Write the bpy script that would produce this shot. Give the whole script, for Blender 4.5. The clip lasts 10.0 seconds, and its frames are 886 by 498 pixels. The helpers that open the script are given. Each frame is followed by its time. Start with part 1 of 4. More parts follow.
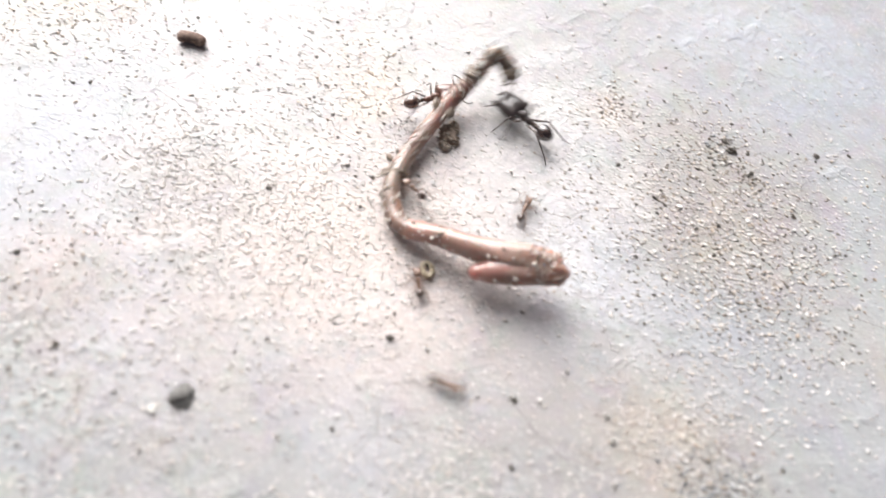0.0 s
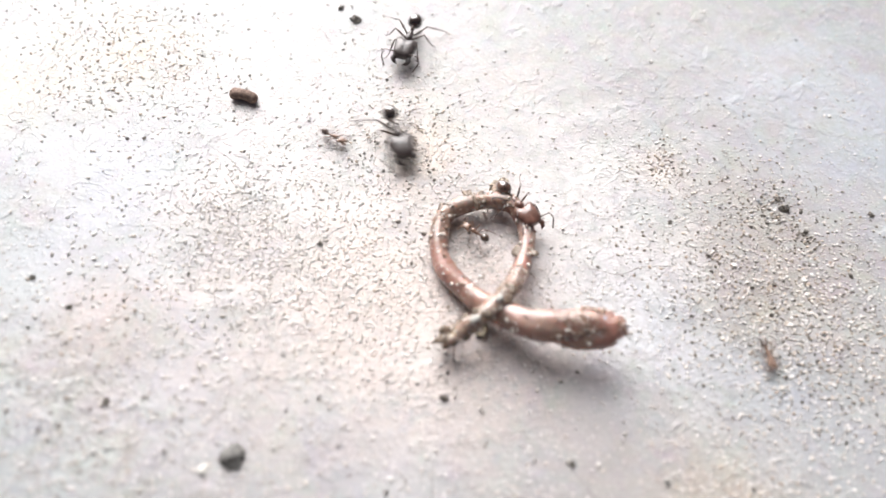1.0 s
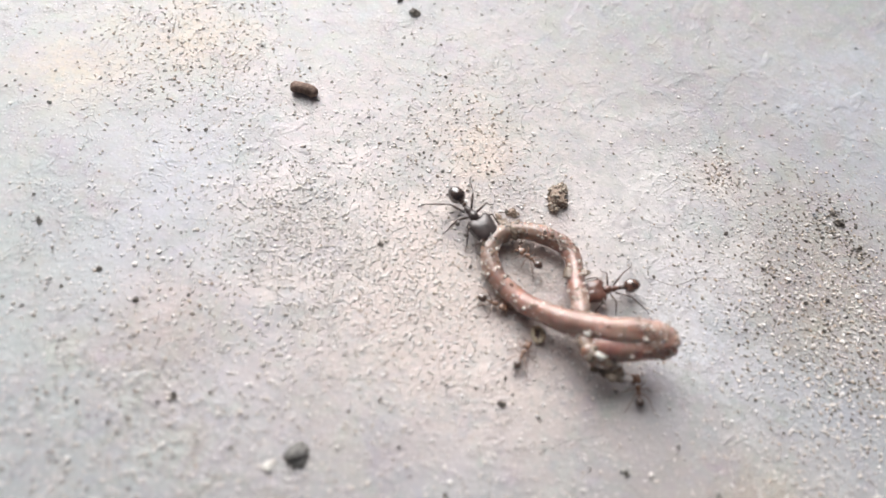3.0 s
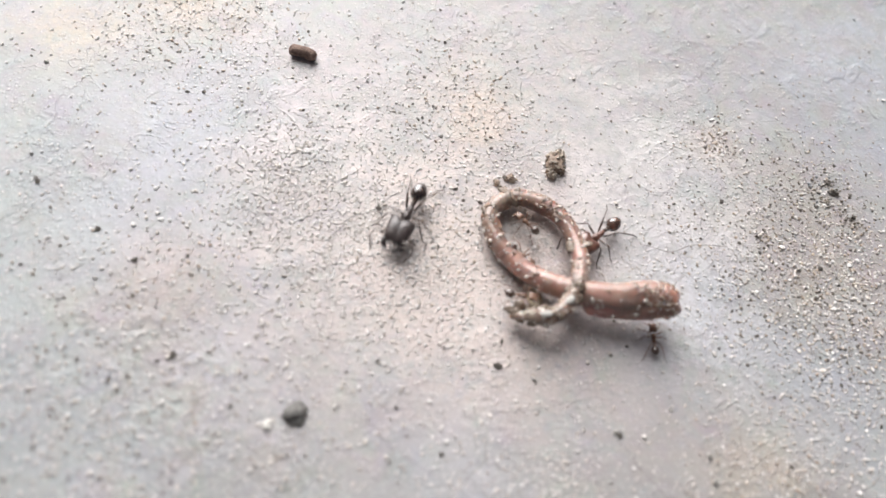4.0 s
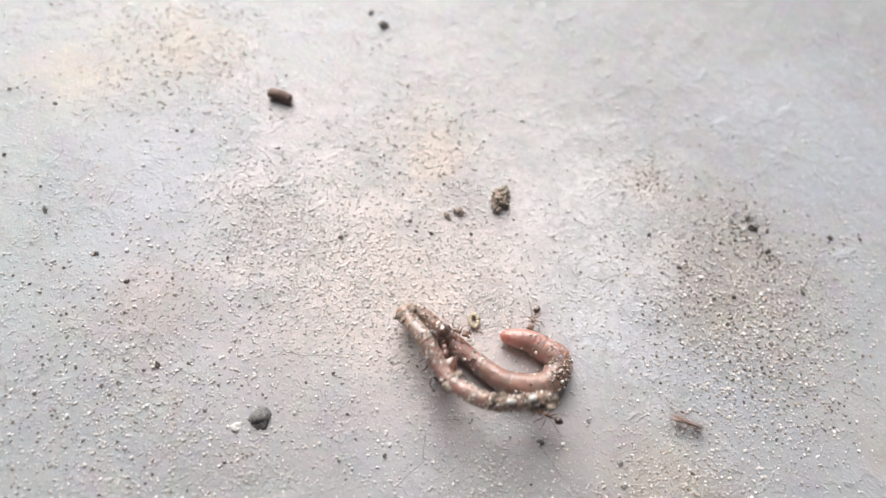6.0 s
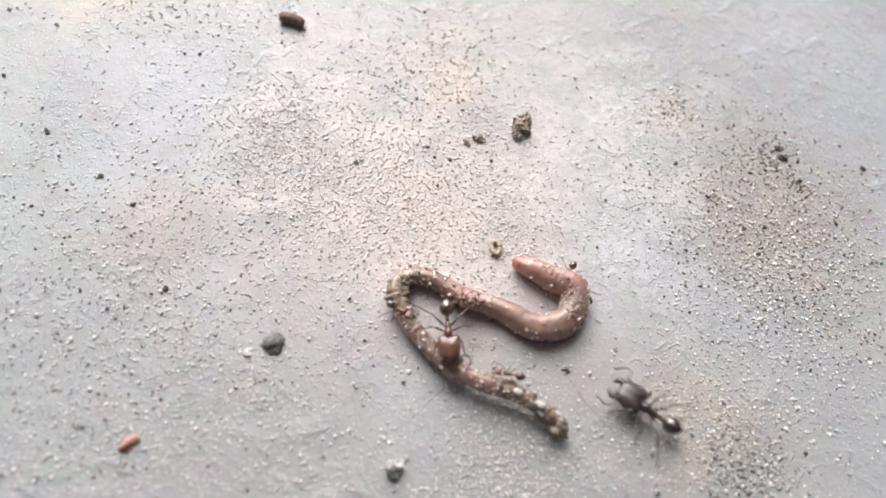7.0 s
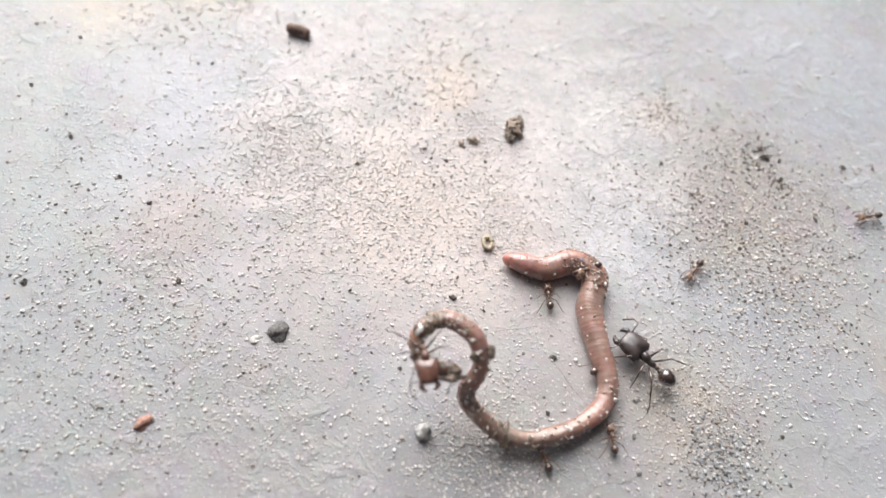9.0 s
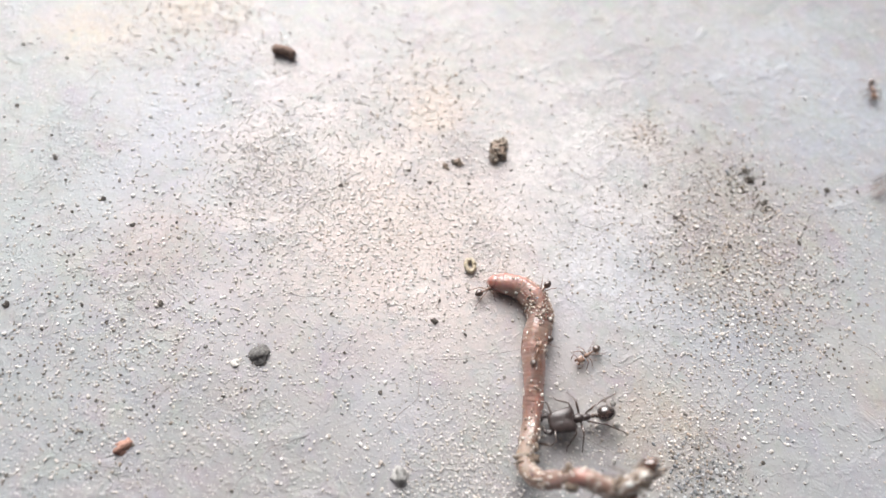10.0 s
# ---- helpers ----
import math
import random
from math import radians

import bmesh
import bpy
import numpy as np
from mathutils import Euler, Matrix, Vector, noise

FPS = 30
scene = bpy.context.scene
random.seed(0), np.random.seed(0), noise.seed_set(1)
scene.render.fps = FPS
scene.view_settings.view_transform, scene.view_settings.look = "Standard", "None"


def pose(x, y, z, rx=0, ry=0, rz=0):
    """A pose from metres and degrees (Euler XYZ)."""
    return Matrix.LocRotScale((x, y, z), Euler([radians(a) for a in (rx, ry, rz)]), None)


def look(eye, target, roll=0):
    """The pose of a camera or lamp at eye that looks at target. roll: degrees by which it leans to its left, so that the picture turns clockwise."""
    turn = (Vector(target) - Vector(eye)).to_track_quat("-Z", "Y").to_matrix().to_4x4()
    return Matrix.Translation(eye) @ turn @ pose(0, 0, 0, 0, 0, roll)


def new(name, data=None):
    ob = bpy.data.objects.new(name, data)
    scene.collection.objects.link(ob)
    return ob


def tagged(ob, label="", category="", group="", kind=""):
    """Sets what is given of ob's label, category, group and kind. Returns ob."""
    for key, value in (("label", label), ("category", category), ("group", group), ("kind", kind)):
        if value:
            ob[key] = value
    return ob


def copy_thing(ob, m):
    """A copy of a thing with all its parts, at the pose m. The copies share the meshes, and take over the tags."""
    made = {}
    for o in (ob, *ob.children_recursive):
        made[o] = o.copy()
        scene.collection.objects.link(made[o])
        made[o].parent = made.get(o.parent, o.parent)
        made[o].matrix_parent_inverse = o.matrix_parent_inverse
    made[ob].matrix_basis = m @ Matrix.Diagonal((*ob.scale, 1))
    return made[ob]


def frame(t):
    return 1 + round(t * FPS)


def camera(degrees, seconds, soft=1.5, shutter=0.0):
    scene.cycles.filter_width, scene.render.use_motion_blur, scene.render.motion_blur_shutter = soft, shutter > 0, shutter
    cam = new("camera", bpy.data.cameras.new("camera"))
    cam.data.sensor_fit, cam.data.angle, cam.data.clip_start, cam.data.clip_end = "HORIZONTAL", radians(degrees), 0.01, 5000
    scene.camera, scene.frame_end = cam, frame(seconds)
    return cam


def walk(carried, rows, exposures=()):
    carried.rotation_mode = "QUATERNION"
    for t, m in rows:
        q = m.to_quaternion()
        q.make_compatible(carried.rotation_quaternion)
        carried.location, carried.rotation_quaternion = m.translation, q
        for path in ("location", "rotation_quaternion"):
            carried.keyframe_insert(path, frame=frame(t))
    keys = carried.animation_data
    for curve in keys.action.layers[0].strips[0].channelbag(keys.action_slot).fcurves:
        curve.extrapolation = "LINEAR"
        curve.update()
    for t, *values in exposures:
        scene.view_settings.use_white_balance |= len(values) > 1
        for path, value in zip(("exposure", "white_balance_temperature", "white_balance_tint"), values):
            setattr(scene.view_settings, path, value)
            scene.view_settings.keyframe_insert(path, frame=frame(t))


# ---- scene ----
C = 0.01  # one centimetre; the place is a hand's width of floor, so lengths below are in centimetres

# ---- camera ----
cam = camera(59.63, 10.0, soft=1.5, shutter=0.5)
cam.data.dof.use_dof, cam.data.dof.focus_distance, cam.data.dof.aperture_fstop = True, 9.8 * C, 11.0
EYES = [
    (0.0, 0.000, 0.000, 7.999, 25.76, -5.09, 0.04),
    (0.2, -0.321, -0.017, 7.908, 27.09, -5.32, -0.09),
    (0.5, -0.488, 0.068, 8.012, 28.09, -4.94, 0.34),
    (0.7, -0.520, 0.073, 8.078, 28.96, -4.71, 0.65),
    (1.0, -0.426, 0.105, 7.909, 29.48, -4.30, 0.88),
    (1.5, -0.688, 0.614, 7.360, 28.40, -3.63, 2.31),
    (2.0, -0.824, 0.661, 7.464, 27.02, -3.87, 2.74),
    (2.2, -0.882, 0.655, 7.568, 26.88, -4.08, 2.75),
    (3.3, -1.123, 0.367, 8.250, 25.89, -5.35, 2.98),
    (3.5, -1.012, 0.314, 8.216, 25.27, -5.55, 2.91),
    (4.0, -1.155, 0.313, 8.137, 24.76, -5.78, 3.25),
    (4.2, -1.166, 0.338, 8.064, 24.90, -6.00, 3.39),
    (4.5, -1.181, 0.293, 8.138, 25.13, -5.66, 3.27),
    (4.7, -1.122, 0.359, 8.301, 24.23, -5.48, 3.61),
    (5.0, -0.661, 0.482, 9.215, 23.06, -5.24, 4.54),
    (5.2, -0.349, 0.413, 9.706, 22.90, -4.71, 4.77),
    (6.3, -0.413, 0.253, 9.331, 23.79, -4.79, 4.80),
    (6.5, -0.392, 0.061, 8.999, 23.39, -4.81, 4.95),
    (6.8, -0.570, -0.161, 8.854, 22.85, -5.17, 4.89),
    (7.0, -0.576, -0.331, 8.807, 23.19, -5.04, 4.81),
    (7.2, -0.597, -0.362, 8.770, 23.04, -5.08, 4.87),
    (7.5, -0.431, -0.324, 8.765, 23.22, -4.60, 4.73),
    (7.8, -0.205, -0.502, 8.855, 23.32, -4.25, 5.06),
    (8.0, -0.203, -0.438, 8.938, 22.93, -4.39, 4.86),
    (8.3, -0.172, -0.352, 9.086, 23.63, -3.87, 5.18),
    (8.5, -0.009, -0.529, 8.981, 23.86, -3.78, 5.12),
    (8.7, -0.012, -0.656, 9.067, 23.67, -3.84, 5.01),
    (9.0, -0.260, -0.744, 9.282, 24.05, -3.66, 5.29),
    (9.2, -0.081, -0.725, 9.288, 24.09, -3.31, 5.68),
    (9.5, 0.119, -0.589, 9.418, 24.70, -3.03, 5.57),
    (9.7, 0.141, -0.516, 9.364, 24.29, -2.98, 5.99),
    (10.0, -0.016, -0.497, 9.408, 24.33, -3.53, 5.56),
]
walk(cam, [(t, pose(C * x, C * y, C * z, rx, ry, rz)) for t, x, y, z, rx, ry, rz in EYES],
     exposures=[(0.0, 0.56), (1.0, 0.53), (1.5, 0.36), (2.0, 0.28), (3.5, 0.2), (8.0, 0.2), (9.0, 0.27), (10.0, 0.31)])

# ---- daylight ----
ELEVATION, AZIMUTH = 37.0, 18.0  # the soft sun stands ahead and to the left
world = bpy.data.worlds.new("sky")
world.use_nodes = True
scene.world = world
sky = world.node_tree.nodes.new("ShaderNodeTexSky")
sky.sky_type, sky.sun_disc = "NISHITA", False
sky.sun_elevation, sky.sun_rotation = radians(ELEVATION), radians(-AZIMUTH)
sky.dust_density, sky.air_density, sky.ozone_density = 10.0, 0.15, 0.0
back = world.node_tree.nodes["Background"]
back.inputs["Strength"].default_value = 0.075
world.node_tree.links.new(sky.outputs[0], back.inputs["Color"])
sun = new("sun", bpy.data.lights.new("sun", "SUN"))
sun.data.energy, sun.data.angle, sun.data.color = 3.75, radians(58), (0.915, 0.957, 1.0)
way = Vector((-math.sin(radians(AZIMUTH)) * math.cos(radians(ELEVATION)), math.cos(radians(AZIMUTH)) * math.cos(radians(ELEVATION)), math.sin(radians(ELEVATION))))
sun.matrix_world = look(way, (0, 0, 0))


# ---- materials ----
class Paint:
    """A short hand for node materials."""

    def __init__(self, name, rough=0.6, spec=0.5):
        self.mat = bpy.data.materials.new(name)
        self.mat.use_nodes = True
        self.tree = self.mat.node_tree
        self.shader = self.tree.nodes["Principled BSDF"]
        self.shader.inputs["Roughness"].default_value = rough
        self.shader.inputs["Specular IOR Level"].default_value = spec
        self.where = self.tree.nodes.new("ShaderNodeTexCoord").outputs["Object"]

    def link(self, a, b):
        self.tree.links.new(a, b)

    def noise(self, size, detail=4.0, rough=0.55, warp=0.0):
        n = self.tree.nodes.new("ShaderNodeTexNoise")
        n.inputs["Scale"].default_value = 1.0 / (size * C)
        n.inputs["Detail"].default_value, n.inputs["Roughness"].default_value, n.inputs["Distortion"].default_value = detail, rough, warp
        self.link(self.where, n.inputs["Vector"])
        return n.outputs["Fac"]

    def cells(self, size, feature="F1"):
        n = self.tree.nodes.new("ShaderNodeTexVoronoi")
        n.feature = feature
        n.inputs["Scale"].default_value = 1.0 / (size * C)
        self.link(self.where, n.inputs["Vector"])
        return n

    def ramp(self, value, *stops):
        n = self.tree.nodes.new("ShaderNodeValToRGB")
        e = n.color_ramp.elements
        while len(e) < len(stops):
            e.new(0.5)
        for slot, (at, colour) in zip(e, stops):
            slot.position = at
            slot.color = (colour,) * 3 + (1,) if isinstance(colour, (int, float)) else (*colour, 1)
        self.link(value, n.inputs[0])
        return n.outputs[0]

    def sums(self, op, a, b):
        n = self.tree.nodes.new("ShaderNodeMath")
        n.operation = op
        for slot, v in zip(n.inputs, (a, b)):
            if isinstance(v, (int, float)):
                slot.default_value = v
            else:
                self.link(v, slot)
        return n.outputs[0]

    def mix(self, fac, a, b, kind="MIX"):
        n = self.tree.nodes.new("ShaderNodeMix")
        n.data_type, n.blend_type = "RGBA", kind
        for slot, v in zip((n.inputs[0], n.inputs[6], n.inputs[7]), (fac, a, b)):
            if isinstance(v, (int, float)):
                slot.default_value = v
            elif isinstance(v, tuple):
                slot.default_value = (*v, 1)
            else:
                self.link(v, slot)
        return n.outputs[2]

    def spot(self, x, y, radius, ragged=0.5, size=0.6):
        """A soft round mask with a ragged edge, at a place on the floor."""
        far = self.tree.nodes.new("ShaderNodeVectorMath")
        far.operation = "DISTANCE"
        self.link(self.where, far.inputs[0])
        far.inputs[1].default_value = (x * C, y * C, 0)
        near = self.sums("DIVIDE", far.outputs["Value"], radius * C)
        near = self.sums("ADD", near, self.sums("MULTIPLY", self.sums("SUBTRACT", self.noise(size), 0.5), 2 * ragged))
        soft = self.ramp(near, (0.2, 1.0), (1.0, 0.0))
        return self.sums("MULTIPLY", soft, self.ramp(self.noise(0.11, 5, 0.7), (0.36, 0.25), (0.6, 1.0)))

    def colour(self, socket):
        self.link(socket, self.shader.inputs["Base Color"])
        return self

    def bump(self, *pairs):
        """Pairs of a height and its depth in centimetres."""
        last = None
        for height, deep in pairs:
            n = self.tree.nodes.new("ShaderNodeBump")
            n.inputs["Strength"].default_value, n.inputs["Distance"].default_value = 1.0, deep * C
            self.link(height, n.inputs["Height"])
            if last:
                self.link(last, n.inputs["Normal"])
            last = n.outputs[0]
        self.link(last, self.shader.inputs["Normal"])
        return self


def concrete():
    p = Paint("worn_concrete", 0.5, 0.5)
    p.shader.inputs["Coat Weight"].default_value, p.shader.inputs["Coat Roughness"].default_value = 0.6, 0.5
    base = p.ramp(p.noise(2.6, 5, 0.6, 0.4), (0.3, (0.325, 0.332, 0.34)), (0.52, (0.34, 0.338, 0.34)), (0.75, (0.358, 0.345, 0.34)))
    base = p.mix(0.3, base, p.ramp(p.noise(0.5, 7, 0.72, 0.6), (0.3, 0.4), (0.7, 0.6)), "OVERLAY")
    hue = p.noise(0.35, 3, 0.6, 0.8).node.outputs["Color"]
    base = p.mix(0.17, base, hue, "OVERLAY")
    base = p.mix(0.3, base, p.ramp(p.noise(0.05, 3, 0.7), (0.28, 0.25), (0.44, 0.5), (0.72, 0.66)), "OVERLAY")
    # rusty and sandy stains, bluish bare cement, and soft shade painted along the near edge
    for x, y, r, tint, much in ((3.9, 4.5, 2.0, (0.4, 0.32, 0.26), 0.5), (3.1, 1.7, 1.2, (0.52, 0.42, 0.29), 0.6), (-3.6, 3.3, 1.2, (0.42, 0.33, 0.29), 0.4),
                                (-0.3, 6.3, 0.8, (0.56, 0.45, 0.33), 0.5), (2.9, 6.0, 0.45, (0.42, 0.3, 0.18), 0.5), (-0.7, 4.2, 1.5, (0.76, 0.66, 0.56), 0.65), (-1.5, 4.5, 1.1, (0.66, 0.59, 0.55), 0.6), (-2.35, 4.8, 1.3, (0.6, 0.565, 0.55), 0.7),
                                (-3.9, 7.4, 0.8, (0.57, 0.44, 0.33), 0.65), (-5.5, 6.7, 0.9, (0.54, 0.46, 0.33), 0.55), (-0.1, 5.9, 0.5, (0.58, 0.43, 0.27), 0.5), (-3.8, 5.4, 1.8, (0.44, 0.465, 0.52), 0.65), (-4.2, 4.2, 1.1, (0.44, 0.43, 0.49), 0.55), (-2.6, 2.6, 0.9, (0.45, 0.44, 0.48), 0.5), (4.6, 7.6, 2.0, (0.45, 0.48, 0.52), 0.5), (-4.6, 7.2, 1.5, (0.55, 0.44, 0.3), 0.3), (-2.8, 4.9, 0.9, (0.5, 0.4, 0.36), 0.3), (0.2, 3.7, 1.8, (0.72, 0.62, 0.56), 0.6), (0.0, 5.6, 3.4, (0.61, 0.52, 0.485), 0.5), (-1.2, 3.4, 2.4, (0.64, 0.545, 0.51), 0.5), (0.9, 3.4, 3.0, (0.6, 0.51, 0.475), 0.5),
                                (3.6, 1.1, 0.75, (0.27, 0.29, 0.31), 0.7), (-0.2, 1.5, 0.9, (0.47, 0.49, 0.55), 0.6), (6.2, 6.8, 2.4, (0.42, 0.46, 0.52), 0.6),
                                # the dark spots below y 1.5 put the near edge's shade into the colour
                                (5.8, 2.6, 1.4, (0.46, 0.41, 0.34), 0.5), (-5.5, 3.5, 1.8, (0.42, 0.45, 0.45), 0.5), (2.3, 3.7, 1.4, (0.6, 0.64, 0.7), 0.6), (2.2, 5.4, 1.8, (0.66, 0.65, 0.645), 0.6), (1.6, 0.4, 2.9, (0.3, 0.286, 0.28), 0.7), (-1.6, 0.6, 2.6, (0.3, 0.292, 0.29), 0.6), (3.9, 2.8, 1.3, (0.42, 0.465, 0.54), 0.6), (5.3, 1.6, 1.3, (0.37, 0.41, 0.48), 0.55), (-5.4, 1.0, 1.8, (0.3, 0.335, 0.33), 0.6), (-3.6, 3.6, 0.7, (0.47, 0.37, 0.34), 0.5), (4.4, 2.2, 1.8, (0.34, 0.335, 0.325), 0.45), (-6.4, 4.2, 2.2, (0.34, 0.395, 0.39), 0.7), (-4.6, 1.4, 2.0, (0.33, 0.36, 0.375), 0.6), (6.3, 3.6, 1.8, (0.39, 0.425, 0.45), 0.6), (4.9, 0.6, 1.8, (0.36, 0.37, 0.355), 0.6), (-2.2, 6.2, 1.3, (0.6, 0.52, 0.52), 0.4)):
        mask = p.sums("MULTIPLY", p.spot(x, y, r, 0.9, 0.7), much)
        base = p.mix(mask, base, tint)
    # fine dark and pale specks, thick on the crumbling skin and thin where it was trowelled smooth
    rough = p.ramp(p.noise(1.9, 4, 0.6, 0.5), (0.42, 0.24), (0.68, 0.75))
    for x, y, r in ((-1.1, 4.0, 1.9), (-2.2, 4.6, 1.3), (0.7, 0.9, 1.1), (3.4, 4.5, 2.1), (0.6, 3.8, 1.2), (3.3, 1.5, 1.2), (0.3, 5.3, 1.2), (-5.2, 4.6, 1.0)):
        rough = p.sums("MAXIMUM", rough, p.spot(x, y, r, 0.8, 0.5))
    specks = p.cells(0.075)
    dots = p.sums("MULTIPLY", p.ramp(specks.outputs["Distance"], (0.1, 1.0), (0.24, 0.0)), p.ramp(specks.outputs["Color"], (0.62, 0.0), (0.7, 1.0)))
    base = p.mix(p.sums("MULTIPLY", dots, p.sums("MULTIPLY", rough, 0.25)), base, (0.24, 0.21, 0.18))
    light = p.cells(0.055)
    crumbs = p.sums("MULTIPLY", p.ramp(light.outputs["Distance"], (0.12, 1.0), (0.42, 0.0)), p.ramp(light.outputs["Color"], (0.35, 0.0), (0.5, 1.0)))
    base = p.mix(p.sums("MULTIPLY", p.sums("MULTIPLY", crumbs, rough), 0.55), base, (0.78, 0.75, 0.715))
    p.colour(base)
    p.link(p.ramp(p.noise(0.1, 4), (0.3, 0.42), (0.7, 0.55)), p.shader.inputs["Roughness"])
    grain = p.sums("MULTIPLY", crumbs, rough)
    strokes = p.sums("MULTIPLY", p.ramp(p.noise(0.9, 4, 0.5, 0.7), (0.44, 0.0), (0.5, 1.0), (0.56, 0.0)), p.spot(3.6, 8.2, 4.5, 0.6, 1.5))
    creases = p.sums("MULTIPLY", p.ramp(p.noise(1.1, 5, 0.55, 0.4), (0.485, 0.0), (0.5, 1.0), (0.515, 0.0)), p.ramp(p.noise(0.8, 3), (0.45, 0.0), (0.6, 1.0)))
    mounds = p.sums("MULTIPLY", p.ramp(p.noise(0.33, 3, 0.55, 0.6), (0.5, 0.0), (0.66, 1.0)), p.ramp(p.noise(1.6, 3), (0.42, 0.1), (0.6, 1.0)))
    return p.bump((strokes, 0.005), (creases, 0.005), (mounds, 0.01), (p.noise(0.7, 4, 0.5, 0.6), 0.014), (p.sums("MULTIPLY", p.noise(0.12, 3, 0.6), rough), 0.009), (p.sums("MULTIPLY", p.ramp(p.noise(0.17, 5, 0.7, 0.8), (0.4, 0.0), (0.55, 1.0)), rough), 0.005), (grain, 0.011)).mat


def stony(name, dark, light, rough=0.8, size=0.08):
    p = Paint(name, rough, 0.3)
    p.colour(p.ramp(p.noise(size, 5, 0.65), (0.3, dark), (0.7, light)))
    return p.bump((p.noise(size * 0.6, 4), 0.02)).mat


def grains(name, *colours):
    p = Paint(name, 0.5, 0.5)
    island = p.tree.nodes.new("ShaderNodeNewGeometry").outputs["Random Per Island"]
    step = 1.0 / len(colours)
    p.colour(p.ramp(island, *[(i * step + 0.01, c) for i, c in enumerate(colours)]))
    return p.mat


def worm_skin():
    p = Paint("wet_worm_skin", 0.3, 0.6)
    body = p.tree.nodes.new("ShaderNodeAttribute")
    body.attribute_name = "body"
    p.where = body.outputs["Vector"]
    tint = p.tree.nodes.new("ShaderNodeObjectInfo").outputs["Color"]
    base = p.mix(p.ramp(p.noise(0.3, 4, 0.5), (0.4, 0.0), (0.8, 0.6)), tint, (0.2, 0.1, 0.075))
    mud = p.ramp(p.noise(0.45, 6, 0.66, 0.5), (0.49, 0.0), (0.68, 1.0))
    dirt = p.ramp(p.noise(0.04, 4, 0.7), (0.3, (0.22, 0.155, 0.12)), (0.55, (0.335, 0.26, 0.205)), (0.75, (0.45, 0.375, 0.305)))
    base = p.mix(p.sums("MULTIPLY", mud, 0.75), base, dirt)
    p.colour(base)
    p.link(p.sums("ADD", p.ramp(p.noise(0.25, 3), (0.35, 0.32), (0.7, 0.5)), p.sums("MULTIPLY", mud, 0.2)), p.shader.inputs["Roughness"])
    p.shader.inputs["Subsurface Weight"].default_value = 0.75
    p.shader.inputs["Subsurface Radius"].default_value = (0.0016, 0.0008, 0.0005)
    p.shader.inputs["Subsurface Scale"].default_value = 1.5
    p.link(p.sums("SUBTRACT", 0.8, p.sums("MULTIPLY", mud, 0.5)), p.shader.inputs["Coat Weight"])
    p.shader.inputs["Coat Roughness"].default_value = 0.1
    ring = p.tree.nodes.new("ShaderNodeTexWave")
    ring.bands_direction = "X"
    ring.inputs["Scale"].default_value, ring.inputs["Distortion"].default_value = 5.0 / C, 0.8
    p.link(p.where, ring.inputs["Vector"])
    return p.bump((p.noise(0.2, 3, 0.5), 0.018), (mud, 0.004), (p.noise(0.035, 3), 0.002), (ring.outputs["Fac"], 0.0022)).mat


def mucus():
    p = Paint("milky_mucus", 0.25, 0.6)
    p.colour(p.ramp(p.noise(0.12, 5, 0.65), (0.35, (0.2, 0.145, 0.105)), (0.65, (0.36, 0.29, 0.23))))
    p.shader.inputs["Transmission Weight"].default_value = 0.25
    return p.bump((p.noise(0.08, 4), 0.03)).mat


def shell(name, dark, light, rough=0.28, coat=0.3):
    p = Paint(name, rough, 0.7)
    p.shader.inputs["Coat Weight"].default_value, p.shader.inputs["Coat Roughness"].default_value, p.shader.inputs["Coat IOR"].default_value = coat, 0.06, 1.7
    p.colour(p.ramp(p.noise(0.06, 4), (0.3, dark), (0.75, light)))
    return p.bump((p.noise(0.02, 3), 0.0025)).mat


CONCRETE = concrete()
DARK_STONE = stony("dark_stone", (0.055, 0.053, 0.05), (0.31, 0.3, 0.285), size=0.045)
GREY_STONE = stony("grey_stone", (0.16, 0.155, 0.145), (0.72, 0.71, 0.68), size=0.09)
WHITE_CHIP = stony("pale_lime_chip", (0.44, 0.42, 0.385), (0.78, 0.76, 0.72), size=0.05)
BROWN_BARK = stony("brown_bark", (0.11, 0.07, 0.055), (0.38, 0.275, 0.225), size=0.07)
BRICK_CHIP = stony("orange_brick", (0.34, 0.165, 0.12), (0.55, 0.35, 0.28))
SOIL = grains("damp_soil", (0.3, 0.245, 0.19), (0.46, 0.39, 0.31), (0.17, 0.135, 0.108), (0.6, 0.53, 0.44), (0.34, 0.25, 0.19), (0.25, 0.205, 0.165), (0.33, 0.285, 0.24))
GREY_SOIL = grains("grey_soil", (0.3, 0.27, 0.24), (0.4, 0.36, 0.31), (0.22, 0.2, 0.18), (0.34, 0.29, 0.23))
CRUMB = stony("dark_crumb_soil", (0.1, 0.09, 0.08), (0.32, 0.285, 0.25), size=0.03)
SEED = stony("yellow_seed_husk", (0.4, 0.32, 0.2), (0.7, 0.63, 0.5), size=0.05)
MUCUS = mucus()
BLUE_FLAKE = stony("blue_flake", (0.18, 0.3, 0.42), (0.4, 0.52, 0.62))
CRACK = stony("crack_dirt", (0.23, 0.215, 0.2), (0.36, 0.34, 0.325), size=0.15)
SKIN = worm_skin()
GRIT = grains("clinging_grit", (0.48, 0.39, 0.31), (0.32, 0.22, 0.165), (0.66, 0.58, 0.5), (0.17, 0.115, 0.085), (0.4, 0.29, 0.22), (0.36, 0.24, 0.19), (0.78, 0.72, 0.65))
